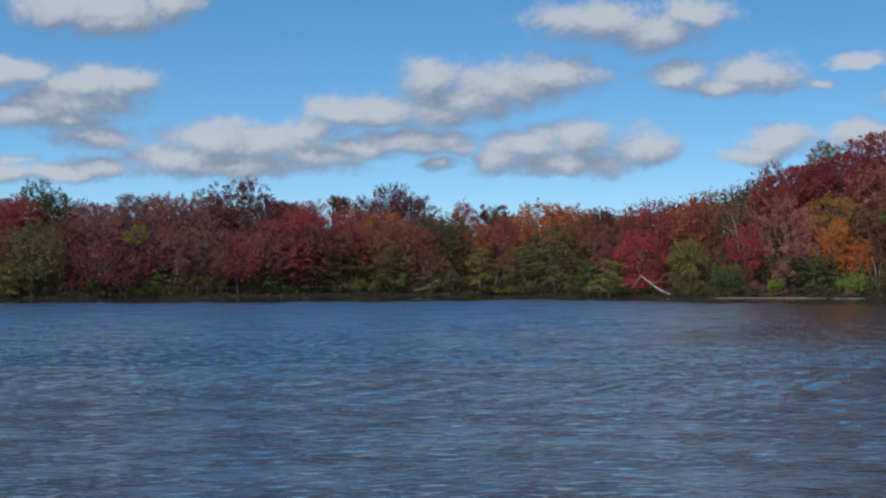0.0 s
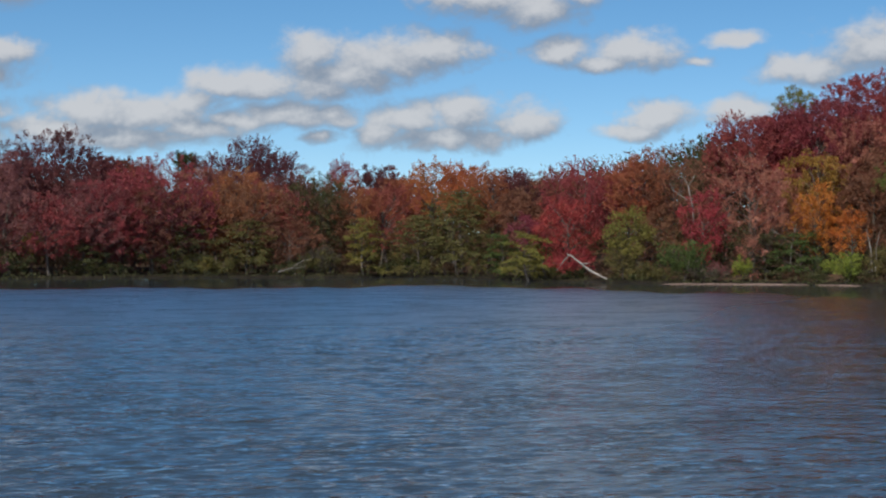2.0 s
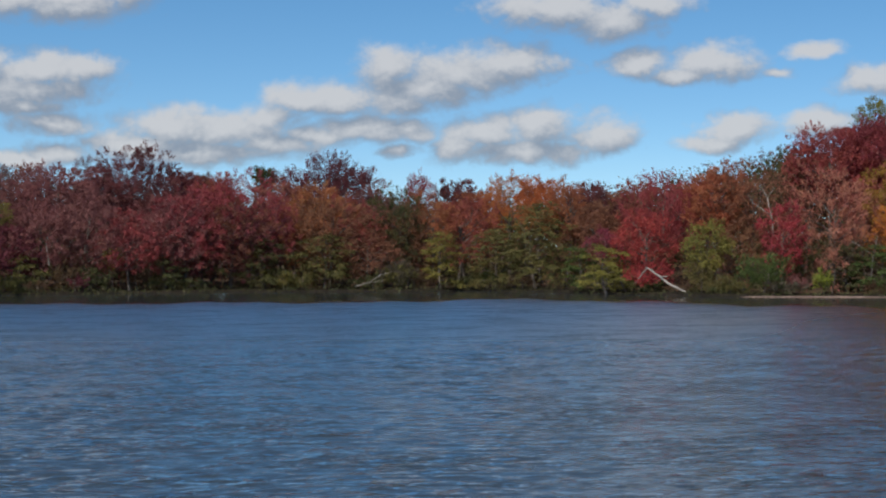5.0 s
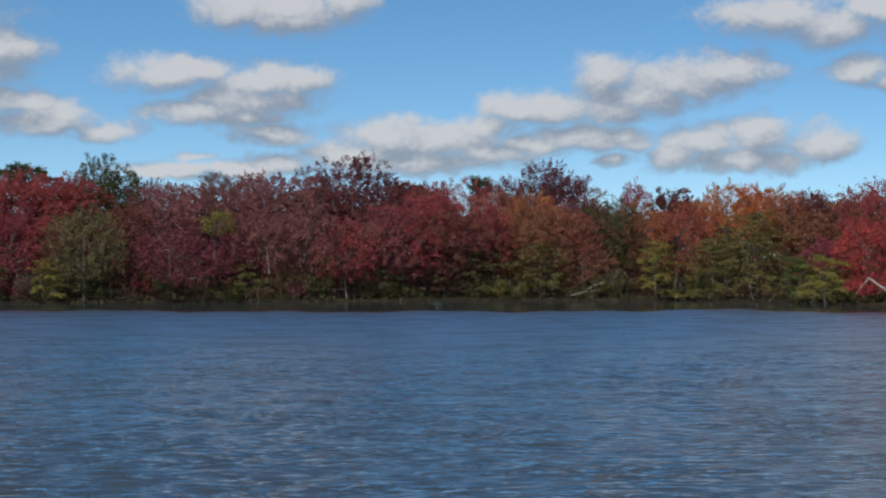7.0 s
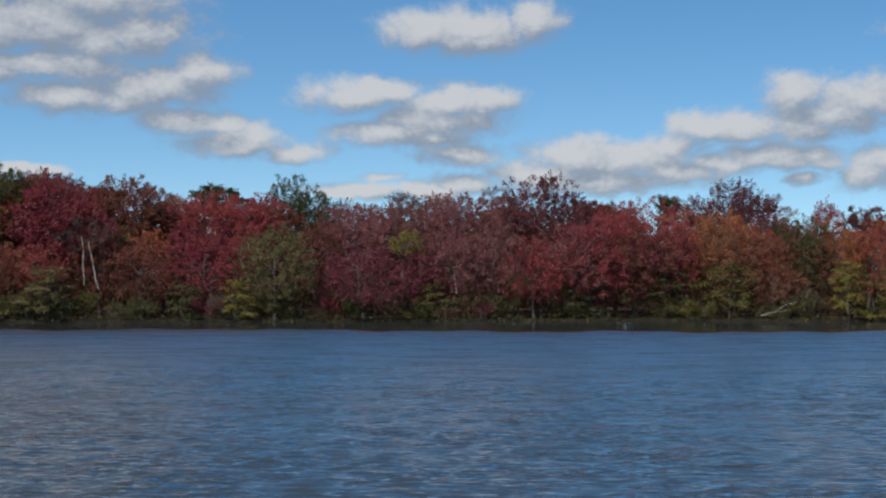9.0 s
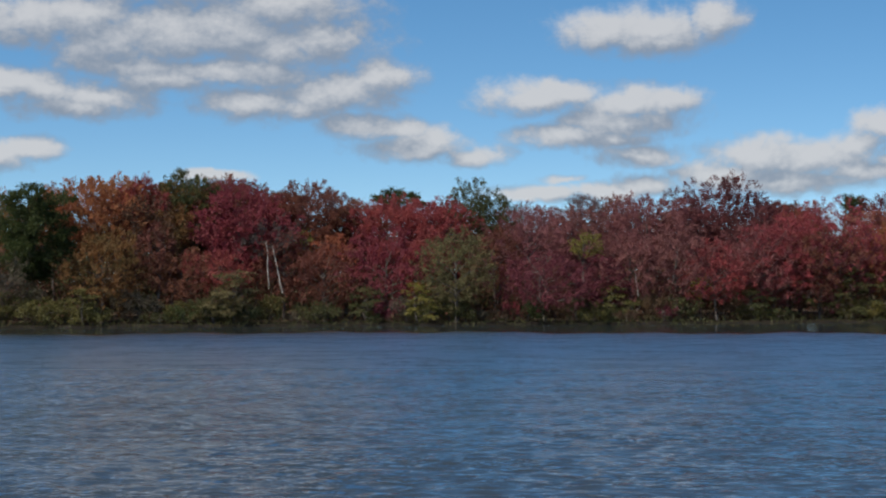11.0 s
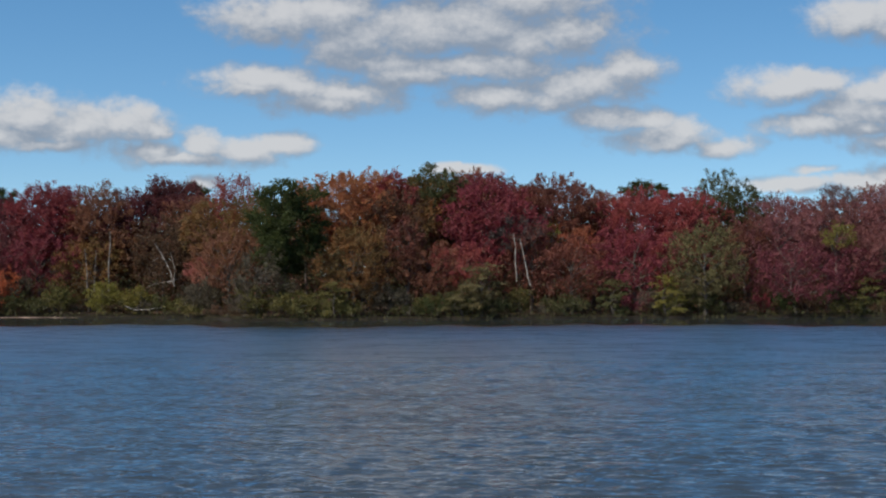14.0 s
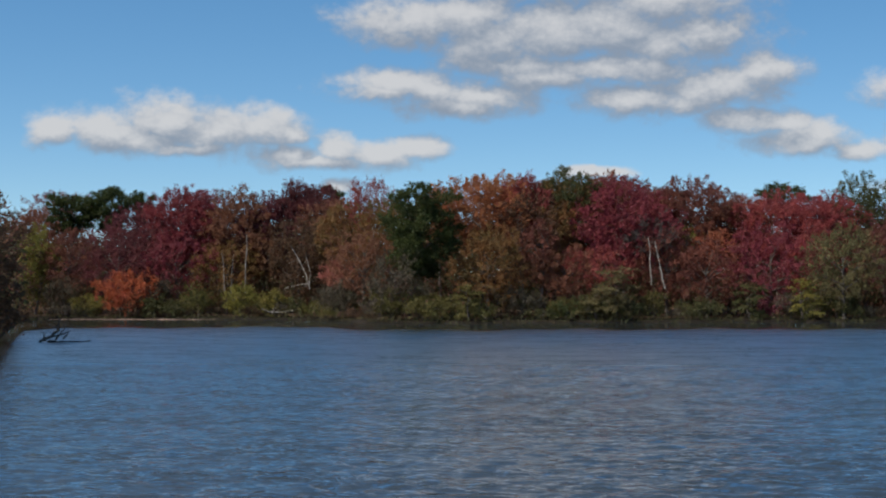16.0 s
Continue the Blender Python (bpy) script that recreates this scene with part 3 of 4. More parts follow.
def waves(x, y, cell):
    """Wind ripples: many short crossing waves, weaker in gust lanes and in the lee of the shores."""
    rng = np.random.default_rng(17)
    h = np.zeros_like(x)
    for k in range(60):
        long = 0.28 * (0.85 / 0.28) ** rng.uniform(0, 1)
        way = math.radians(rng.normal(84, 27))
        steep = 0.050 * rng.uniform(0.5, 1.3)
        phase = (x * math.cos(way) + y * math.sin(way)) * 2 * math.pi / long + rng.uniform(0, 6.28)
        swell = 0.6 + 0.4 * np.sin(x * rng.normal(0, 0.16) + y * rng.normal(0, 0.10) + rng.uniform(0, 6.28))
        shown = np.clip((long / cell - 1.8) / 1.6, 0, 1)
        h += shown * swell * steep * long / (2 * math.pi) * (np.sin(phase) + 0.34 * np.cos(2 * phase))
    gust = 0.85 + 0.30 * np.sin(x * 0.050 + y * 0.083 + 1.0) * np.sin(y * 0.061 - x * 0.021) + 0.15 * np.sin(x * 0.19 - y * 0.13)
    return h * gust


LEE_TURN, LEE_WIDE = (-34, -26, -20, -8, 0, 8, 12, 17, 22, 30), (27, 18, 12, 13, 20, 24, 20, 13, 15, 26)


def ruffled(x, y):
    """How far the wind ruffles the water, 0 to 1: calm in the lee of the far trees and of the rise on the right."""
    turn, far = np.degrees(np.arctan2(x, y)), np.hypot(x, y)
    edge = np.interp(turn, LEE_TURN, LEE_WIDE) + 1.5 * np.sin(turn * 1.3) + 1.0 * np.sin(turn * 3.1 + 1)
    off = np.clip((shore(turn) - far - edge) / 9.0, 0.0, 1.0)
    right = np.clip((turn - 19.0 + 0.8 * np.sin(far * 0.16)) / 8, 0, 1) * np.clip((far - 16) / 35, 0, 1)
    return (0.03 + 0.97 * off * off * (3 - 2 * off)) * (1 - 0.45 * right)


def build_water():
    """One sheet, finely rippled over the open lake."""
    ax, ay = -7.0, -38.0
    turns = np.radians(np.concatenate([np.linspace(-27, 27, 410), np.linspace(31, 329, 60)]))
    fars = np.concatenate([[0.01, 12.0], np.arange(20.0, 58.0, 0.26), 58.0 + np.cumsum(np.linspace(0.11, 0.21, 260)), 100.0 + np.cumsum(np.linspace(0.22, 0.60, 200)), [190.0, 220.0, 300.0]])
    t, f = np.meshgrid(turns, fars, indexing="ij")
    x, y = ax + f * np.sin(t), ay + f * np.cos(t)
    fade = np.clip((f - 12) / 12, 0, 1) * np.clip((182 - f) / 8, 0, 1) * np.clip((radians(27) - np.abs(t)) / 0.02, 0, 1)
    calm = ruffled(x, y)
    # spacing of the rows and columns, which sets the shortest wave that can show
    row = np.interp(f, (20, 57, 58, 100, 180), (0.26, 0.26, 0.11, 0.21, 0.60))
    cell = np.maximum(f * radians(54 / 410), row)
    z = waves(x, y, cell) * fade * calm
    tiny = calm * (0.10 + 0.24 * np.clip((f - 62) / 70, 0, 1))
    n, m = t.shape
    verts = np.stack([x, y, z], -1).reshape(-1, 3)
    i, r = np.meshgrid(np.arange(n), np.arange(m - 1), indexing="ij")
    k = (i + 1) % n
    faces = np.stack([i * m + r, k * m + r, k * m + r + 1, i * m + r + 1], -1).reshape(-1, 4)
    me = mesh_from("water", verts, faces, WATER, True)
    me.attributes.new("ruffle", "FLOAT", "POINT").data.foreach_set("value", calm.astype(np.float32).ravel())
    me.attributes.new("tiny_ripples", "FLOAT", "POINT").data.foreach_set("value", tiny.astype(np.float32).ravel())
    return tagged(new("water", me), "dark blue lake water ruffled by small wind ripples", "water", kind="structure")


build_ground()
build_water()

# ---- trees of the far shore, from the right-hand rise to the left ----
maple(4.5, 150.6, 0.39, 10.9, 9.8, 4.1, 'maroon', 1, 1.7)
maple(11.0, 148.3, 0.31, 9.2, 10.5, 3.2, 'red', 2)
pine(14.7, 160.3, 0.54, 9.8, 2.9, 7.5, 'darkgreen', 3)
fan(19.5, 154.4, 0.42, 11.3, 10.0, 6.5, 'maroon', 4)
maple(6.0, 144.7, 0.26, 7.6, 8.1, 1.5, 'mauve', 5)
maple(12.4, 145.9, 0.25, 7.1, 6.2, 1.7, 'maroon', 6)
maple(17.8, 149.4, 0.32, 8.4, 7.3, 2.8, 'coral', 7, 1.35)
maple(20.7, 147.8, 0.29, 7.6, 6.1, 2.4, 'red', 8)
layered(18.0, 144.4, 0.22, 4.5, 5.6, 0.4, 'olive', 9)
maple(24.3, 147.6, 0.29, 8.5, 4.7, 2.8, 'darkolive', 10)
spiky(26.8, 151.1, 0.37, 9.5, 2.8, 6.1, 'red', 11)
maple(27.6, 148.9, 0.31, 7.5, 5.1, 3.8, 'coral', 12)
maple(31.7, 158.5, 0.48, 8.9, 4.5, 5.7, 'maroon', 13, 1.7)
maple(30.5, 149.0, 0.28, 7.6, 5.6, 2.9, 'red', 14)
layered(27.3, 143.9, 0.20, 4.7, 4.2, 0.1, 'yellowolive', 15)
maple(34.3, 149.6, 0.34, 9.7, 4.6, 5.7, 'coralorange', 16)
maple(36.1, 146.0, 0.32, 9.3, 4.2, 5.2, 'coralorange', 17, 1.35)
maple(37.4, 142.9, 0.36, 8.8, 3.8, 4.6, 'coral', 18)
layered(31.9, 144.4, 0.20, 5.0, 5.9, 0.1, 'olive', 19)
layered(34.6, 141.6, 0.22, 7.1, 7.2, 0.1, 'olive', 20)
maple(21.6, 144.9, 0.24, 4.8, 4.9, 1.1, 'rust', 21)
maple(24.2, 154.1, 0.42, 8.0, 3.5, 3.2, 'mauve', 22, 1.35)
shrub(23.4, 142.0, 0.18, 2.5, 3.3, 0.1, 'greyshrub', 23)
shrub(12.6, 143.5, 0.20, 3.7, 1.2, 1.9, 'yellow', 24)
shrub(14.5, 141.9, 0.17, 1.6, 1.8, 0.3, 'yellowolive', 25)
layered(36.8, 136.3, 0.20, 3.4, 3.5, 0.1, 'green', 26)
shrub(38.2, 133.1, 0.19, 3.0, 3.0, 0.1, 'olive', 27)
fan(40.7, 143.5, 0.63, 8.6, 5.7, 4.6, 'maroon', 28)
maple(39.4, 140.6, 0.46, 6.8, 4.9, 2.7, 'rust', 29, 1.35)
spiky(42.8, 134.3, 0.62, 9.1, 6.3, 3.4, 'red', 30)
maple(40.3, 131.0, 0.30, 6.2, 4.8, 1.2, 'crimson', 31)
layered(37.6, 131.6, 0.20, 3.6, 4.2, 0.1, 'yellowolive', 194)
maple(38.6, 135.0, 0.31, 4.8, 3.0, 2.2, 'crimsondark', 32)
shrub(39.7, 128.6, 0.17, 2.6, 4.0, 0.1, 'crimson', 33)
maple(46.1, 130.8, 0.83, 8.9, 4.6, 4.5, 'coral', 34, 1.35)
sparse(48.3, 130.0, 1.00, 9.4, 6.4, 3.5, 'rust', 35)
spiky(52.7, 134.2, 1.70, 9.6, 3.6, 5.5, 'darkolive', 36)
maple(43.6, 126.0, 0.29, 5.5, 3.6, 2.0, 'yellowolive', 37)
shrub(42.6, 124.6, 0.20, 2.6, 2.6, 0.1, 'olive', 195)
shrub(46.0, 121.6, 0.19, 3.4, 4.4, 0.1, 'green', 38)
shrub(43.7, 122.5, 0.17, 1.4, 2.8, 0.1, 'olive', 39)
maple(48.6, 124.1, 0.41, 6.2, 3.6, 1.6, 'crimson', 40)
maple(46.2, 127.8, 0.66, 4.6, 4.0, 1.3, 'rust', 41)
maple(55.0, 130.7, 1.54, 11.1, 6.8, 6.5, 'red', 42, 1.35)
maple(60.5, 134.9, 2.60, 13.0, 3.4, 9.2, 'yellowolive', 43)
maple(59.9, 128.9, 1.93, 12.1, 9.5, 7.0, 'crimsondark', 44, 1.35)
sparse(52.4, 125.5, 0.74, 8.5, 7.7, 2.5, 'salmon', 45)
maple(64.3, 128.3, 2.60, 13.7, 8.5, 7.6, 'red', 46, 1.35)
maple(67.8, 127.6, 2.99, 13.8, 5.9, 8.1, 'mauve', 47, 1.35)
maple(61.8, 125.1, 1.82, 10.7, 6.2, 6.1, 'salmon', 48, 1.35)
maple(57.6, 124.5, 1.09, 8.8, 4.6, 4.7, 'yelloworange', 49)
maple(56.3, 122.0, 0.61, 6.5, 3.7, 2.6, 'orange', 50)
maple(57.8, 119.5, 0.52, 5.2, 2.4, 1.9, 'orange', 51)
maple(61.1, 121.9, 1.30, 8.8, 6.6, 2.4, 'rust', 52, 1.35)
maple(64.4, 121.3, 1.69, 9.8, 5.1, 5.3, 'leafgreen', 53, 1.35)
layered(62.0, 116.8, 0.78, 8.3, 4.1, 2.9, 'yellowolive', 54)
maple(62.6, 116.6, 1.04, 11.0, 6.0, 2.7, 'leafgreen', 55)
maple(68.5, 126.5, 3.0, 14.0, 5.0, 9.0, 'leafgreen', 196)
layered(54.8, 121.6, 0.37, 3.5, 4.9, 0.1, 'green', 56)
shrub(55.9, 116.6, 0.17, 2.5, 3.0, 0.1, 'yellowgreen', 57)
shrub(50.1, 120.5, 0.17, 1.9, 1.7, 0.1, 'yellowgreen', 58)
layered(52.7, 122.5, 0.36, 3.3, 3.3, 0.1, 'darkolive', 59)
shrub(59.2, 115.5, 0.20, 2.9, 4.4, 0.1, 'olive', 60)
layered(61.2, 113.1, 0.20, 3.3, 3.6, 0.1, 'olive', 61)
sparse(53.3, 123.8, 0.56, 3.7, 3.8, 0.8, 'greyshrub', 62)
sparse(51.2, 121.7, 0.20, 3.0, 2.3, 0.5, 'salmon', 63)
maple(50.5, 125.2, 0.61, 3.9, 3.5, 0.1, 'darkgreen', 64)
shrub(48.6, 121.3, 0.18, 1.4, 2.4, 0.1, 'mauve', 65)
shrub(58.9, 118.3, 0.52, 2.3, 2.5, 0.1, 'darkolive', 66)
maple(59.0, 133.3, 2.22, 11.3, 4.9, 6.8, 'red', 67, 1.35)
maple(53.5, 132.5, 1.61, 9.3, 4.8, 5.6, 'rust', 68)
maple(56.4, 127.4, 1.24, 7.5, 4.1, 3.3, 'salmon', 69, 1.35)
maple(-33.5, 138.8, 0.35, 10.5, 9.3, 4.6, 'crimsondark', 70, 1.35)
maple(-29.3, 141.6, 0.38, 10.7, 7.5, 6.4, 'redbrown', 71, 1.35)
maple(-26.5, 146.1, 0.45, 9.8, 4.7, 6.0, 'rust', 72)
pine(-23.5, 151.4, 0.54, 10.2, 5.0, 7.9, 'darkgreen', 73)
maple(-22.5, 142.0, 0.35, 9.4, 6.9, 4.7, 'red', 74, 1.35)
maple(-18.9, 142.2, 0.34, 9.5, 5.9, 4.7, 'red', 75, 1.35)
maple(-22.2, 137.7, 0.26, 6.9, 7.8, 2.4, 'crimsondark', 76)
maple(-19.7, 138.3, 0.26, 6.9, 3.6, 2.6, 'red', 77)
maple(-16.2, 145.7, 0.39, 10.4, 6.3, 5.6, 'darkolive', 78, 1.35)
maple(-27.1, 138.5, 0.31, 6.9, 4.5, 3.8, 'coral', 79)
maple(-29.4, 139.3, 0.34, 7.2, 3.4, 4.2, 'yellowolive', 80)
sparse(-31.0, 136.6, 0.29, 8.0, 5.5, 5.1, 'grey', 81)
maple(-26.7, 135.7, 0.25, 5.6, 5.6, 1.8, 'redbrown', 82)
maple(-16.7, 135.6, 0.19, 7.2, 6.2, 1.6, 'sage', 83)
layered(-19.3, 134.0, 0.18, 3.1, 2.9, 0.1, 'yellowolive', 84)
maple(-11.6, 142.2, 0.31, 8.8, 7.9, 3.9, 'mauve', 85)
maple(-14.2, 141.0, 0.29, 7.2, 4.7, 3.5, 'redbrown', 86)
maple(-10.1, 137.0, 0.20, 5.2, 8.7, 0.1, 'purple', 87)
maple(-8.2, 144.2, 0.34, 8.6, 5.9, 4.3, 'mauve', 88, 1.35)
maple(-7.3, 139.3, 0.24, 6.6, 2.7, 4.9, 'yellowolive', 89)
sparse(-7.8, 148.6, 0.42, 9.9, 4.0, 7.1, 'greytwig', 90)
maple(-2.9, 145.9, 0.35, 9.6, 6.8, 5.3, 'mauve', 91, 1.35)
maple(-3.7, 141.2, 0.26, 7.2, 6.8, 2.6, 'mauve', 92)
sparse(0.3, 152.1, 0.45, 10.5, 4.1, 7.1, 'greytwig', 93)
maple(-0.2, 141.8, 0.25, 7.3, 7.4, 2.2, 'mauve', 94)
maple(2.7, 141.4, 0.22, 5.8, 5.8, 2.0, 'red', 95)
shrub(1.5, 140.0, 0.20, 3.7, 2.1, 1.5, 'yellow', 96)
shrub(-12.3, 135.1, 0.17, 1.7, 2.5, 0.1, 'crimsondark', 97)
shrub(-1.2, 137.1, 0.16, 1.3, 1.9, 0.1, 'purple', 98)
maple(-34.6, 133.1, 0.25, 5.3, 5.1, 2.8, 'red', 99)
layered(-32.5, 130.6, 0.19, 4.0, 4.2, 0.1, 'sage', 100)
shrub(-21.3, 133.0, 0.17, 1.9, 2.9, 0.1, 'purple', 101)
maple(-5.4, 151.8, 0.48, 9.7, 3.4, 7.1, 'rust', 102)
maple(-5.8, 140.2, 0.25, 5.3, 4.7, 1.8, 'purple', 103)
maple(7.1, 144.3, 0.25, 8.0, 6.4, 2.7, 'red', 104)
maple(5.6, 143.1, 0.24, 6.2, 4.8, 2.7, 'mauve', 105)
maple(10.6, 145.4, 0.25, 7.4, 7.0, 2.7, 'redbrown', 106)
maple(18.7, 146.5, 0.26, 7.4, 7.1, 3.6, 'rust', 107)
maple(9.8, 155.0, 0.45, 9.2, 5.2, 6.3, 'salmon', 108)
maple(16.8, 153.8, 0.41, 8.7, 5.2, 5.9, 'mauve', 109)
maple(-1.6, 150.0, 0.42, 8.5, 5.0, 5.3, 'rust', 110)
maple(-91.6, 151.6, 0.62, 11.2, 7.2, 7.8, 'mauve', 111)
pine(-85.0, 142.1, 0.39, 10.4, 6.1, 7.1, 'darkgreen', 112)
pine(-82.0, 143.8, 0.42, 11.0, 6.1, 7.1, 'darkgreen', 113)
pine(-80.4, 146.7, 0.48, 10.5, 2.9, 7.6, 'darkgreen', 114)
maple(-82.2, 137.8, 0.29, 7.8, 5.7, 3.2, 'redbrown', 115)
maple(-77.1, 137.1, 0.26, 7.3, 8.2, 2.7, 'maroon', 116)
maple(-73.4, 141.4, 0.35, 11.2, 6.6, 5.6, 'crimsondark', 117, 1.35)
maple(-72.4, 138.8, 0.29, 7.5, 6.4, 2.7, 'crimsondark', 118)
maple(-68.7, 141.6, 0.35, 10.6, 6.1, 5.0, 'rust', 119, 1.35)
fan(-64.6, 144.8, 0.42, 11.9, 7.3, 7.9, 'maroon', 120)
spiky(-54.3, 136.9, 0.42, 11.0, 4.4, 7.5, 'red', 121)
sparse(-61.1, 138.2, 0.28, 8.6, 6.2, 2.9, 'brown', 122)
pine(-62.5, 148.0, 0.51, 10.6, 2.8, 8.3, 'darkgreen', 123)
maple(-56.6, 137.3, 0.34, 9.2, 4.7, 4.9, 'rustolive', 124, 1.35)
maple(-53.0, 131.8, 0.28, 7.3, 5.3, 2.7, 'rust', 125)
pine(-47.2, 129.3, 0.26, 10.0, 7.2, 3.1, 'darkgreen', 126)
maple(-44.3, 134.7, 0.35, 11.1, 7.9, 6.0, 'coral', 127, 1.35)
maple(-41.6, 137.3, 0.38, 10.9, 4.5, 6.9, 'red', 128, 1.35)
maple(-40.4, 133.9, 0.31, 9.6, 5.7, 3.9, 'brown', 129)
maple(-42.3, 130.0, 0.25, 7.3, 6.1, 2.2, 'rustolive', 130)
maple(-38.8, 131.5, 0.25, 7.5, 3.1, 4.7, 'redbrown', 131)
maple(-38.7, 140.0, 0.41, 11.5, 5.1, 6.5, 'darkolive', 132, 1.35)
maple(-36.4, 142.3, 0.44, 11.3, 4.9, 6.9, 'rust', 133, 1.35)
maple(-36.8, 132.3, 0.25, 5.6, 5.1, 2.2, 'rust', 134)
maple(-38.4, 135.5, 0.32, 8.6, 3.1, 3.8, 'rustolive', 135, 1.35)
shrub(-74.4, 133.2, 0.18, 4.8, 6.2, 0.1, 'coralred', 136)
shrub(-64.5, 133.9, 0.18, 3.2, 3.4, 0.1, 'yellowolive', 137)
shrub(-77.9, 133.1, 0.18, 2.0, 2.9, 0.1, 'yellowolive', 138)
shrub(-68.5, 134.3, 0.19, 2.9, 3.0, 0.1, 'olive', 139)
shrub(-61.6, 133.8, 0.18, 2.6, 2.7, 0.1, 'yellowolive', 140)
shrub(-54.3, 130.8, 0.18, 3.3, 4.6, 0.1, 'greyshrub', 141)
sparse(-48.4, 126.9, 0.22, 5.3, 4.1, 1.0, 'greyshrub', 142)
maple(-56.3, 134.8, 0.25, 4.3, 3.3, 2.5, 'salmon', 143)
maple(-68.6, 139.7, 0.31, 6.5, 6.3, 2.2, 'rustolive', 144)
maple(-66.6, 142.2, 0.37, 7.4, 5.2, 2.6, 'rust', 145, 1.35)
shrub(-81.2, 134.3, 0.22, 3.8, 3.9, 0.1, 'greyshrub', 146)
shrub(-72.7, 134.5, 0.20, 3.7, 3.8, 0.1, 'greyshrub', 147)
shrub(-48.2, 125.4, 0.19, 2.7, 3.3, 0.1, 'olive', 148)
shrub(-44.5, 126.1, 0.19, 2.3, 3.7, 0.1, 'olive', 149)
maple(-85.5, 136.9, 0.32, 7.6, 4.2, 1.8, 'yellowolive', 150, 1.35)
layered(-42.5, 126.6, 0.19, 2.7, 2.9, 0.1, 'olive', 151)
shrub(-39.2, 128.6, 0.20, 2.7, 3.7, 0.1, 'greyshrub', 152)
layered(-33.7, 130.2, 0.19, 2.5, 3.3, 0.1, 'sage', 153)
shrub(-35.9, 128.9, 0.18, 1.9, 2.9, 0.1, 'olive', 154)
maple(-67.2, 144.2, 0.41, 10.3, 6.8, 3.5, 'maroon', 155, 1.7)
maple(-60.3, 143.5, 0.42, 10.2, 6.4, 4.4, 'rust', 156, 1.35)
maple(-60.7, 141.4, 0.35, 8.0, 6.3, 2.1, 'brown', 157, 1.35)
maple(-77.8, 142.3, 0.38, 9.3, 7.2, 3.6, 'maroon', 158, 1.7)
maple(-88.3, 140.9, 0.42, 9.4, 6.8, 3.6, 'rust', 159, 1.35)
maple(-52.1, 135.6, 0.41, 9.2, 5.9, 3.9, 'rustolive', 160, 1.35)
maple(-33.6, 142.5, 0.42, 10.1, 6.0, 5.1, 'redbrown', 161, 1.35)
maple(-26.6, 143.9, 0.41, 9.1, 6.0, 5.1, 'rust', 162, 1.35)
maple(-48.1, 136.4, 0.41, 10.1, 4.3, 5.6, 'rust', 163, 1.35)
maple(-30.1, 136.9, 0.29, 7.3, 5.7, 2.5, 'redbrown', 164)
shrub(-47.5, 127.1, 0.22, 4.0, 3.8, 0.2, 'greyshrub', 165)
layered(-23.2, 134.1, 0.20, 2.6, 3.4, 0.1, 'darkolive', 166)
maple(-14.8, 146.7, 0.41, 8.6, 6.0, 4.7, 'redbrown', 167)
maple(-10.3, 148.2, 0.42, 8.6, 5.0, 5.2, 'mauve', 168)
maple(5.4, 150.2, 0.38, 8.8, 6.1, 4.9, 'mauve', 169)
maple(22.8, 152.7, 0.39, 8.5, 5.2, 4.5, 'mauve', 170)
maple(25.3, 148.2, 0.31, 7.2, 5.0, 2.7, 'rust', 171)
layered(13.2, 144.5, 0.22, 4.1, 4.9, 0.1, 'darkolive', 172)
layered(5.5, 142.4, 0.22, 2.7, 4.8, 0.1, 'darkolive', 173)
layered(-5.3, 138.8, 0.22, 2.7, 4.3, 0.1, 'olive', 174)
maple(-38.2, 141.7, 0.44, 11.3, 7.1, 5.9, 'rustolive', 175, 1.35)
maple(-35.5, 143.4, 0.45, 11.0, 6.0, 5.9, 'rust', 176, 1.35)
maple(-31.8, 143.1, 0.42, 10.2, 6.0, 5.5, 'redbrown', 177, 1.35)
maple(-12.2, 148.6, 0.44, 9.3, 6.1, 5.6, 'mauve', 178)
maple(-5.8, 149.6, 0.44, 9.4, 6.1, 5.7, 'mauve', 179)
maple(0.7, 150.8, 0.42, 9.5, 6.2, 5.3, 'mauve', 180, 1.35)
maple(8.3, 153.2, 0.42, 8.7, 5.7, 4.9, 'coral', 181)
maple(-19.8, 147.1, 0.44, 9.5, 5.0, 5.6, 'crimsondark', 182)
maple(-73.2, 144.7, 0.42, 10.7, 5.4, 6.0, 'crimsondark', 183, 1.35)
maple(-63.0, 146.0, 0.45, 11.1, 5.3, 6.4, 'maroon', 184, 1.7)
maple(-43.7, 138.8, 0.42, 10.9, 5.9, 6.0, 'coral', 185, 1.35)
maple(-41.0, 140.6, 0.44, 10.6, 4.9, 6.0, 'rustolive', 186, 1.35)
maple(8.7, 153.3, 0.42, 9.4, 6.3, 4.5, 'redbrown', 187, 1.35)
maple(15.7, 154.5, 0.42, 8.8, 5.2, 4.6, 'salmon', 188, 1.35)
maple(23.0, 155.6, 0.45, 8.5, 5.3, 4.1, 'mauve', 189, 1.35)
maple(33.5, 156.4, 0.42, 8.3, 5.3, 3.7, 'coral', 190, 1.35)
maple(40.1, 146.6, 0.61, 8.2, 5.1, 4.0, 'redbrown', 191, 1.35)
maple(42.9, 142.8, 0.86, 7.8, 5.0, 3.7, 'rust', 192, 1.35)
maple(46.1, 136.6, 1.11, 7.9, 4.8, 3.4, 'red', 193, 1.35)
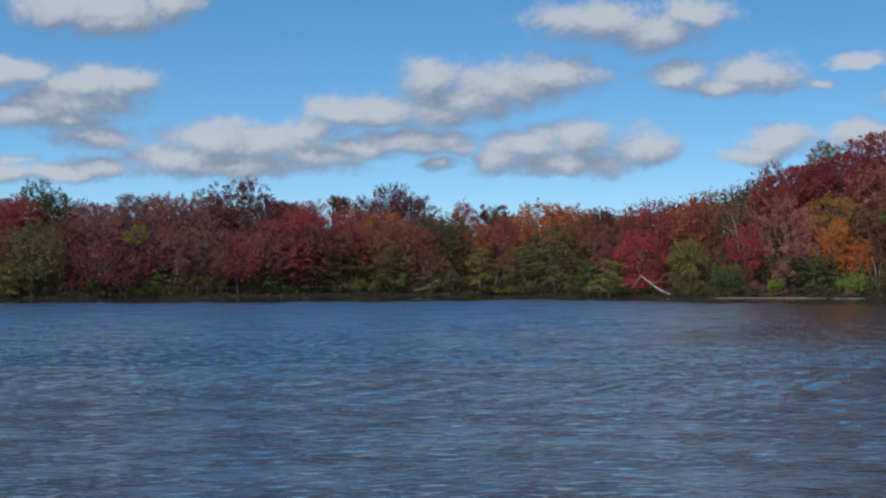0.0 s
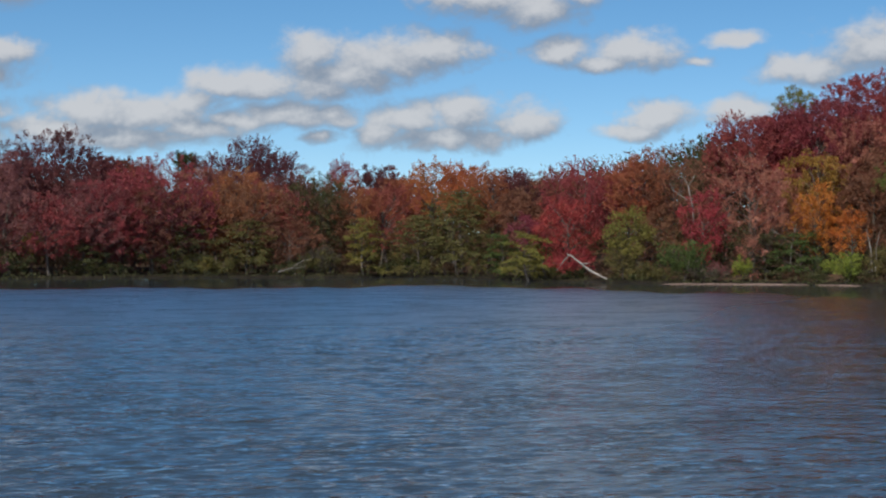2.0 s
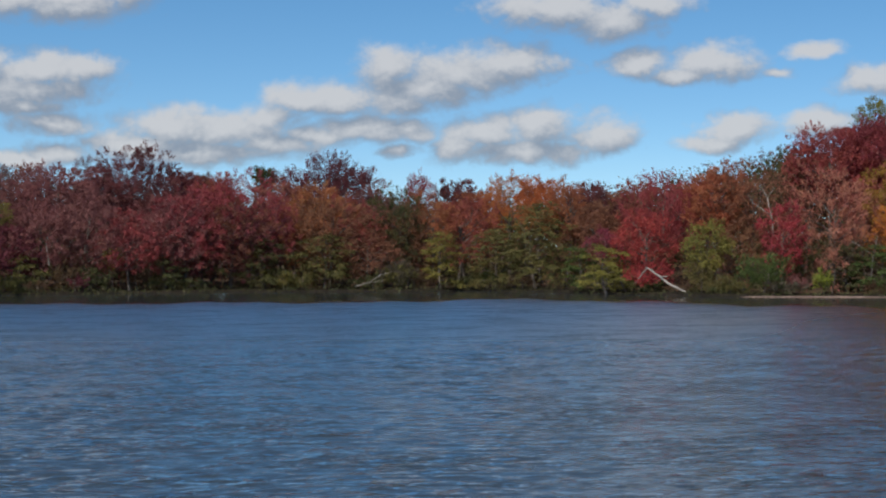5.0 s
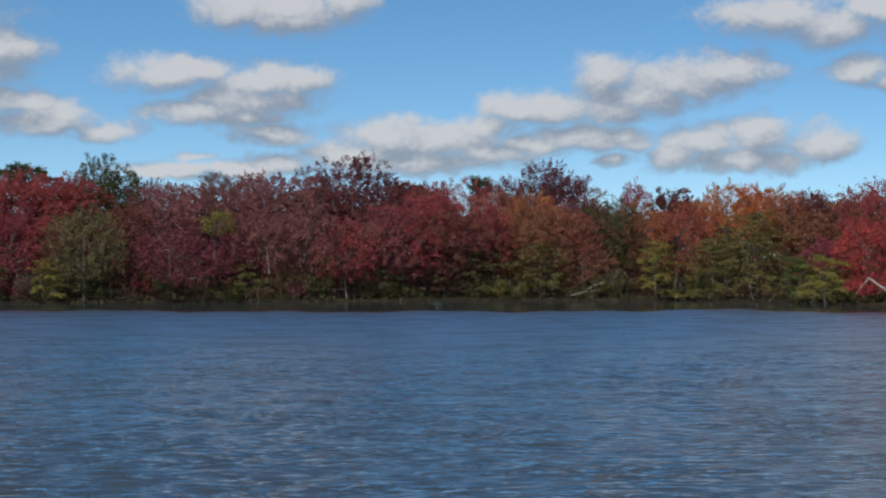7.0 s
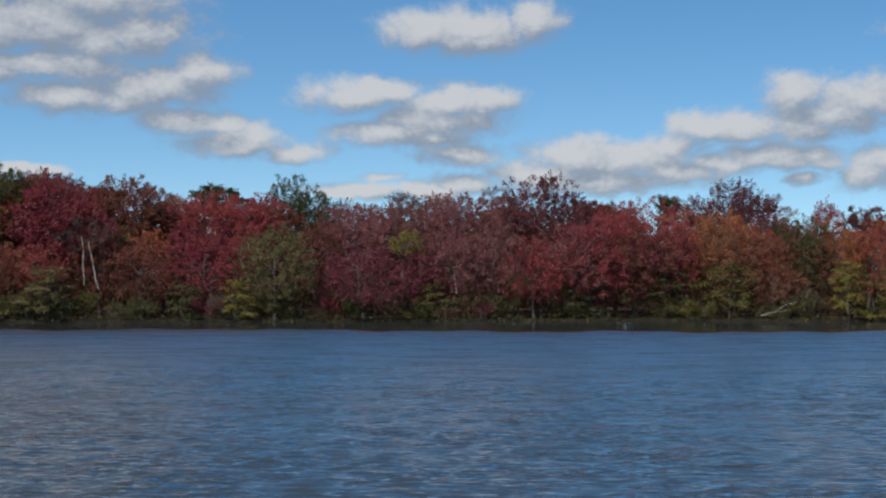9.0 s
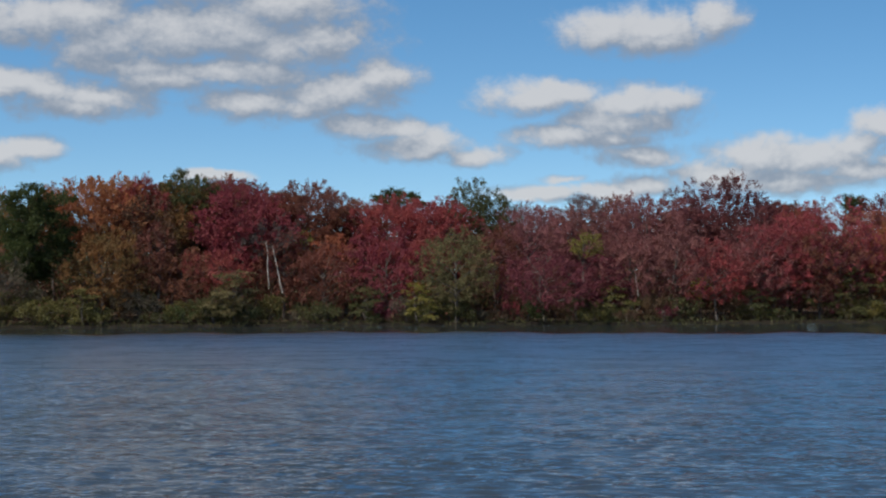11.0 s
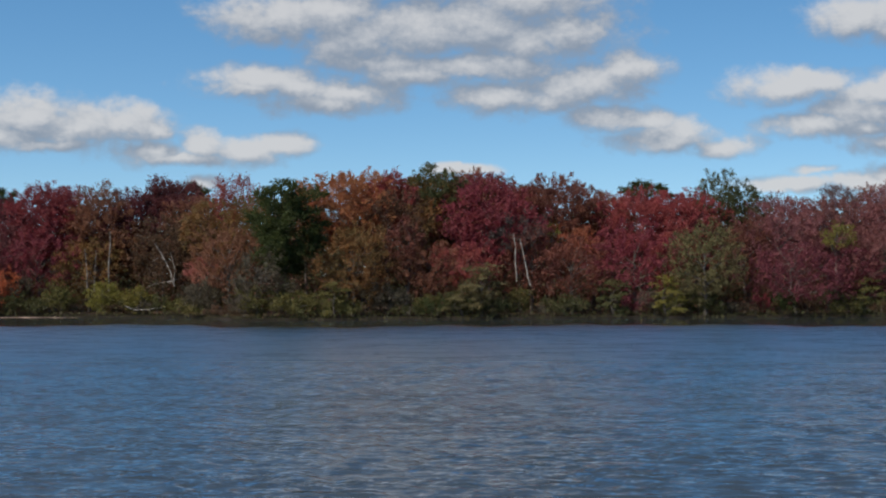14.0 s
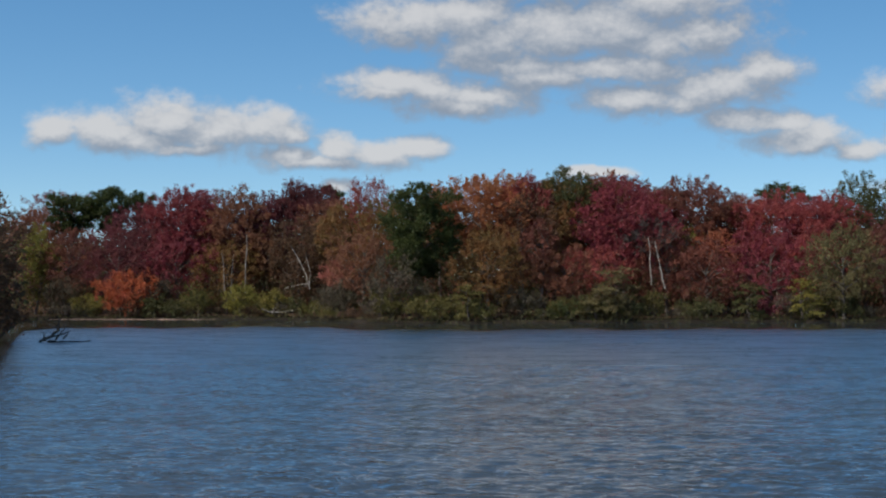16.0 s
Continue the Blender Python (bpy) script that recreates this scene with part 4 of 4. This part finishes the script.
# the tree that stands nearest, on the point at the left end
maple(-54.8, 79.0, 0.3, 8.6, 9.0, 1.2, 'brown', 901)
maple(-52.9, 79.6, 0.3, 6.0, 3.6, 0.6, 'brown', 904)
shrub(-53.0, 80.5, 0.3, 2.6, 4.0, 0.1, 'brown', 902)
shrub(-57.0, 78.5, 0.3, 3.0, 4.0, 0.1, 'darkolive', 903)

# ---- bare trunks, fallen wood ----


def bare_wood(name, label, category, base, mat, paths):
    """Bare stems and branches, each a tapered crooked tube, in one piece."""
    ob = new(name, None)
    ob.matrix_basis = pose(*base)
    tagged(ob, label, category)
    rng = np.random.default_rng(int(abs(base[0] * 100)))
    for k, path in enumerate(paths):
        fine = []
        for (p, r), (q, u) in zip(path, path[1:]):
            for s in (0.0, 0.34, 0.67):
                jog = Vector(rng.normal(size=3)) * 0.35 * r if s else Vector((0, 0, 0))
                fine.append((Vector(p).lerp(Vector(q), s) + jog, r + (u - r) * s))
        fine.append((Vector(path[-1][0]), path[-1][1] * 0.6))
        part("stem" if k == 0 else "branch", mesh_from("stem", *tubes([fine], 7), mat, True), ob)
    return ob


bare_wood('fallen_log', 'bare pale fallen log leaning out of the bank', 'log', (41.02, 123.38, 0.27), PALE, [[((0.00, 0.00, 0.00), 0.059), ((-0.65, 1.00, 0.42), 0.086), ((-1.16, 2.32, 1.05), 0.079), ((-1.77, 3.79, 1.73), 0.059)], [((-1.80, 3.29, 1.65), 0.066), ((-1.97, 3.83, 1.32), 0.053), ((-2.31, 4.71, 0.52), 0.033)], [((-1.23, 2.09, 1.05), 0.040), ((-0.82, 1.38, 1.10), 0.020)]])
bare_wood('fallen_branch', 'long grey fallen branch lying at the water', 'branch', (19.91, 139.91, 0.44), PALE, [[((0.00, 0.00, 0.00), 0.035), ((1.01, 0.06, 0.26), 0.030), ((1.94, 0.11, 0.86), 0.025), ((2.82, 0.16, 1.12), 0.015)], [((0.99, -0.06, 0.26), 0.020), ((2.09, -0.02, 0.43), 0.010)]])
bare_wood('leaning_trunk', 'thin pale leaning dead trunk among the trees', 'trunk', (-29.20, 132.27, 2.36), PALE, [[((0.00, 0.00, 0.00), 0.065), ((-0.26, 0.04, 1.11), 0.060), ((-0.53, 0.08, 2.35), 0.050), ((-0.79, 0.12, 3.46), 0.035)]])
bare_wood('leaning_trunk', 'thin pale upright dead trunk among the trees', 'trunk', (-30.21, 132.15, 2.65), PALE, [[((0.00, 0.00, 0.00), 0.055), ((-0.11, 0.09, 1.44), 0.050), ((-0.14, 0.20, 2.68), 0.040), ((-0.29, 0.28, 3.58), 0.025)]])
bare_wood('dead_tree', 'bare grey dead tree with forked leaning stems', 'dead tree', (-58.43, 134.14, 2.40), PALE, [[((0.00, 0.00, 0.00), 0.060), ((-0.35, 0.13, 0.99), 0.050), ((-1.05, 0.28, 2.27), 0.040), ((-1.91, 0.44, 3.46), 0.020)], [((-0.05, 0.00, 0.32), 0.045), ((-0.04, 0.11, 1.44), 0.030), ((-0.49, 0.25, 2.80), 0.015)], [((-0.15, 0.01, 0.41), 0.035), ((-1.26, 0.19, 0.32), 0.025), ((-2.48, 0.37, 0.00), 0.015)], [((-0.95, 0.06, 2.26), 0.025), ((-1.51, 0.20, 2.27), 0.015), ((-2.17, 0.35, 1.91), 0.010)]])
bare_wood('birch_trunk', 'slender pale birch trunk standing in the woods', 'trunk', (-66.78, 135.70, 2.04), PALE, [[((0.00, 0.00, 0.00), 0.055), ((-0.10, 0.11, 1.86), 0.050), ((-0.30, 0.21, 3.49), 0.035)]])
bare_wood('birch_trunk', 'slender pale birch trunk standing in the woods', 'trunk', (-65.01, 135.96, 2.04), PALE, [[((0.00, 0.00, 0.00), 0.060), ((-0.04, 0.11, 1.85), 0.050), ((0.07, 0.21, 3.71), 0.040), ((-0.03, 0.32, 4.87), 0.025)]])
bare_wood('birch_trunk', 'slender pale birch trunk standing in the woods', 'trunk', (-66.39, 136.17, 2.04), PALE, [[((0.00, 0.00, 0.00), 0.045), ((0.01, 0.11, 1.63), 0.040), ((0.11, 0.21, 3.26), 0.025)]])
bare_wood('fallen_branch', 'thin pale fallen branch on the bank', 'branch', (-61.67, 131.85, 0.91), PALE, [[((0.00, 0.00, 0.00), 0.025), ((0.75, 0.07, -0.31), 0.030), ((1.81, 0.12, -0.31), 0.025), ((3.01, 0.15, -0.13), 0.015)], [((0.80, -0.04, -0.31), 0.015), ((1.36, 0.04, 0.04), 0.010)]])
bare_wood('bare_trunk', 'short pale trunk beside the dark undergrowth', 'trunk', (-3.22, 137.30, 2.06), PALE, [[((0.00, 0.00, 0.00), 0.050), ((-0.09, 0.08, 0.85), 0.045), ((-0.22, 0.15, 1.78), 0.035)]])
bare_wood('bare_trunk', 'crooked pale limb showing between red crowns', 'trunk', (-0.69, 139.32, 2.92), PALE, [[((0.00, 0.00, 0.00), 0.050), ((0.13, 0.17, 0.95), 0.045), ((0.42, 0.40, 1.94), 0.035), ((0.34, 0.49, 2.59), 0.020)]])
bare_wood('bare_trunk', 'dark forked limbs showing through purple leaves', 'trunk', (-9.82, 135.62, 2.06), BARK, [[((0.00, 0.00, 0.00), 0.050), ((-0.43, 0.05, 1.26), 0.045), ((-1.19, 0.03, 2.31), 0.035), ((-1.70, 0.06, 3.15), 0.020)], [((-0.42, -0.07, 1.26), 0.035), ((-0.22, 0.08, 2.31), 0.025), ((0.39, 0.31, 3.16), 0.015)], [((-0.75, -0.13, 1.76), 0.030), ((-1.59, -0.16, 1.76), 0.015)]])
bare_wood('bare_trunk', 'pale forked trunk in front of salmon leaves', 'trunk', (47.97, 124.48, 3.63), PALE, [[((0.00, 0.00, 0.00), 0.055), ((-0.09, 0.14, 2.05), 0.050), ((-0.33, 0.31, 3.28), 0.035), ((-0.86, 0.54, 4.44), 0.020)], [((-0.13, 0.03, 2.05), 0.035), ((-0.90, 0.31, 2.66), 0.025), ((-1.67, 0.58, 3.20), 0.015)], [((-0.42, 0.09, 3.28), 0.025), ((0.11, 0.10, 4.19), 0.015)]])
bare_wood('bare_trunk', 'pale stems standing under orange leaves', 'trunk', (53.90, 121.04, 1.22), PALE, [[((0.00, 0.00, 0.00), 0.045), ((0.16, -0.01, 1.62), 0.040), ((0.45, -0.13, 3.04), 0.025)], [((0.12, -0.11, 1.62), 0.025), ((-0.59, 0.28, 2.22), 0.020), ((-1.25, 0.57, 2.63), 0.010)]])
bare_wood('bare_trunk', 'grey stems standing under rusty leaves', 'trunk', (58.19, 116.85, 0.90), PALE, [[((0.00, 0.00, 0.00), 0.045), ((-0.01, 0.17, 1.58), 0.040), ((-0.19, 0.53, 2.97), 0.025)], [((0.17, -0.18, 0.00), 0.035), ((0.24, -0.10, 1.58), 0.030), ((0.46, -0.17, 2.77), 0.020)]])
bare_wood('water_snag', 'tangled dark dead branches standing in shallow water', 'dead branches', (-50.10, 81.89, 0.03), DEAD, [[((-0.53, -0.33, 0.01), 0.070), ((-0.16, 0.26, 0.28), 0.084), ((-0.02, 0.69, 0.59), 0.070), ((-0.20, 0.93, 1.25), 0.028)], [((0.00, 0.00, 0.29), 0.056), ((0.33, 0.55, 0.39), 0.042), ((0.50, 1.00, 0.55), 0.021)], [((-0.29, -0.18, 0.06), 0.056), ((-0.49, 0.05, 0.52), 0.028)], [((-0.17, -0.10, 0.00), 0.084), ((0.28, 0.52, -0.02), 0.084), ((0.42, 0.96, 0.03), 0.042)], [((0.29, 0.18, 0.60), 0.042), ((-0.15, 0.26, 0.89), 0.021)], [((0.15, 0.09, 0.11), 0.056), ((0.36, 0.57, 0.62), 0.028), ((0.32, 0.90, 0.96), 0.017)], [((0.73, 0.44, 0.02), 0.042), ((1.26, 1.11, -0.03), 0.042), ((1.48, 1.58, 0.07), 0.017)], [((0.49, 0.30, 0.17), 0.056), ((0.55, 0.68, 0.45), 0.028)]])

# ---- low mud spits at the waterline ----


def mud_spit(turn_from, turn_to, off, wide, high):
    """A long low tongue of pale mud just clear of the water, off the shore."""
    rng = np.random.default_rng(int(abs(turn_from * 100)))
    n, across = 60, (-0.5, -0.35, -0.12, 0.12, 0.35, 0.5)
    rise = (-0.06, 0.55, 0.95, 1.0, 0.6, -0.06)
    mid = radians((turn_from + turn_to) / 2)
    far0 = float(shore((turn_from + turn_to) / 2)) + off
    base = Vector((far0 * math.sin(mid), far0 * math.cos(mid), 0.0))
    verts, faces = [], []
    bumps = np.interp(np.arange(n), np.arange(0, n, 4), rng.uniform(0.5, 1.1, len(range(0, n, 4))))
    for i, turn in enumerate(np.linspace(turn_from, turn_to, n)):
        taper = math.sin(math.pi * (i + 0.3) / n) ** 0.5
        far = float(shore(turn)) + off + 0.25 * math.sin(i * 0.7) + 0.15 * rng.normal()
        for c, r in zip(across, rise):
            f = far + c * wide * taper * bumps[i] * 1.6
            a = radians(turn)
            verts.append((f * math.sin(a) - base.x, f * math.cos(a) - base.y, r * high * bumps[i] * taper if r > 0 else -0.08))
    k = len(across)
    for i in range(n - 1):
        for j in range(k - 1):
            faces.append((i * k + j, i * k + j + 1, (i + 1) * k + j + 1, (i + 1) * k + j))
    ob = new("mud_spit", mesh_from("mud_spit", verts, np.array(faces)[:, ::-1], PALE_MUD, True))
    ob.matrix_basis = Matrix.Translation(base)
    return tagged(ob, "long low spit of pale mud at the waterline", "mud bank", kind="structure")


mud_spit(20.06, 24.59, -0.8, 0.9, 0.1)
mud_spit(24.76, 26.14, -0.6, 0.7, 0.08)
mud_spit(-31.60, -26.50, -0.7, 0.8, 0.06)

# ---- shrubs along the water's edge ----
edge_rng = random.Random(11)
turn, count = -31.8, 0
while turn < 31.0:
    far = float(shore(turn)) + edge_rng.uniform(0.9, 2.6)
    kind = edge_rng.choice(("darkolive", "darkolive", "darkgreen", "brown", "brown", "olive", "greyshrub"))
    if edge_rng.random() < 0.72:
        shrub(far * math.sin(radians(turn)), far * math.cos(radians(turn)), float(land(turn, far)), edge_rng.uniform(0.8, 2.3) * (1.0 if turn < 17 else 0.45), edge_rng.uniform(1.8, 4.0), 0.05, kind, 500 + count)
    turn += edge_rng.uniform(0.35, 0.85)
    count += 1


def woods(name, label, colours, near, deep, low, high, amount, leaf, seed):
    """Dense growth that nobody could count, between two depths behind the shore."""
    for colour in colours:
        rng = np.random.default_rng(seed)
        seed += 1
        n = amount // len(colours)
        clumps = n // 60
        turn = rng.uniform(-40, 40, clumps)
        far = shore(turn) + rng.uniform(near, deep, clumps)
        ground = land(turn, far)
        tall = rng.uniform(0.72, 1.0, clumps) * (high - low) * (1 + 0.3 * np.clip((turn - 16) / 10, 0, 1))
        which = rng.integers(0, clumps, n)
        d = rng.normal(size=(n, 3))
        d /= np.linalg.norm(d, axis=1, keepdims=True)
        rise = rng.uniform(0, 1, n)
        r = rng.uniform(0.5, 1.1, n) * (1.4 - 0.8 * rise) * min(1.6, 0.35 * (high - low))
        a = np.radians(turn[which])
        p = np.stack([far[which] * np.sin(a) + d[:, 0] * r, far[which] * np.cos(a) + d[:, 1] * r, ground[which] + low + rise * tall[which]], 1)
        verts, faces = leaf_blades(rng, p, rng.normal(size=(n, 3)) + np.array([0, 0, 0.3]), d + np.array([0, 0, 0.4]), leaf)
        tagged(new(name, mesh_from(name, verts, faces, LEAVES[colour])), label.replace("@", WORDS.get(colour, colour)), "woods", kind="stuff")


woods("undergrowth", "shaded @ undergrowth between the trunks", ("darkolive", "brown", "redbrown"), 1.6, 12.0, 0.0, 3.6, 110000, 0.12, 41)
woods("far_woods", "thick @ woodland behind the shore trees", ("redbrown", "rust", "maroon", "darkolive"), 16.0, 28.0, 2.0, 8.2, 90000, 0.22, 51)
woods("deep_woods", "dim @ depths of the woodland", ("brown", "darkolive"), 24.0, 38.0, 0.0, 6.6, 130000, 0.50, 61)


def bank_growth(colour, amount, seed):
    """Low twigs and leaves that hang over the muddy edge all along the far shore."""
    rng = np.random.default_rng(seed)
    turn = rng.uniform(-36, 33, amount)
    clump = 0.5 + 0.5 * np.sin(turn * 9.0 + np.sin(turn * 3.7) * 2 + seed)
    far = shore(turn) + rng.uniform(-0.5, 0.9, amount)
    rise = rng.uniform(0.02, 1, amount) ** 1.5 * (0.15 + 0.45 * clump)
    a = np.radians(turn)
    p = np.stack([far * np.sin(a), far * np.cos(a), np.maximum(land(turn, far), 0.0) + rise], 1)
    verts, faces = leaf_blades(rng, p, rng.normal(size=(amount, 3)) + np.array([0, 0, 0.4]), rng.normal(size=(amount, 3)) + np.array([0, -0.3, 0.5]), 0.12)
    tagged(new("bank_growth", mesh_from("bank_growth", verts, faces, LEAVES[colour])), f"low {WORDS.get(colour, colour)} twigs and leaves along the water's edge", "undergrowth", kind="stuff")


bank_growth("darkolive", 9000, 72)
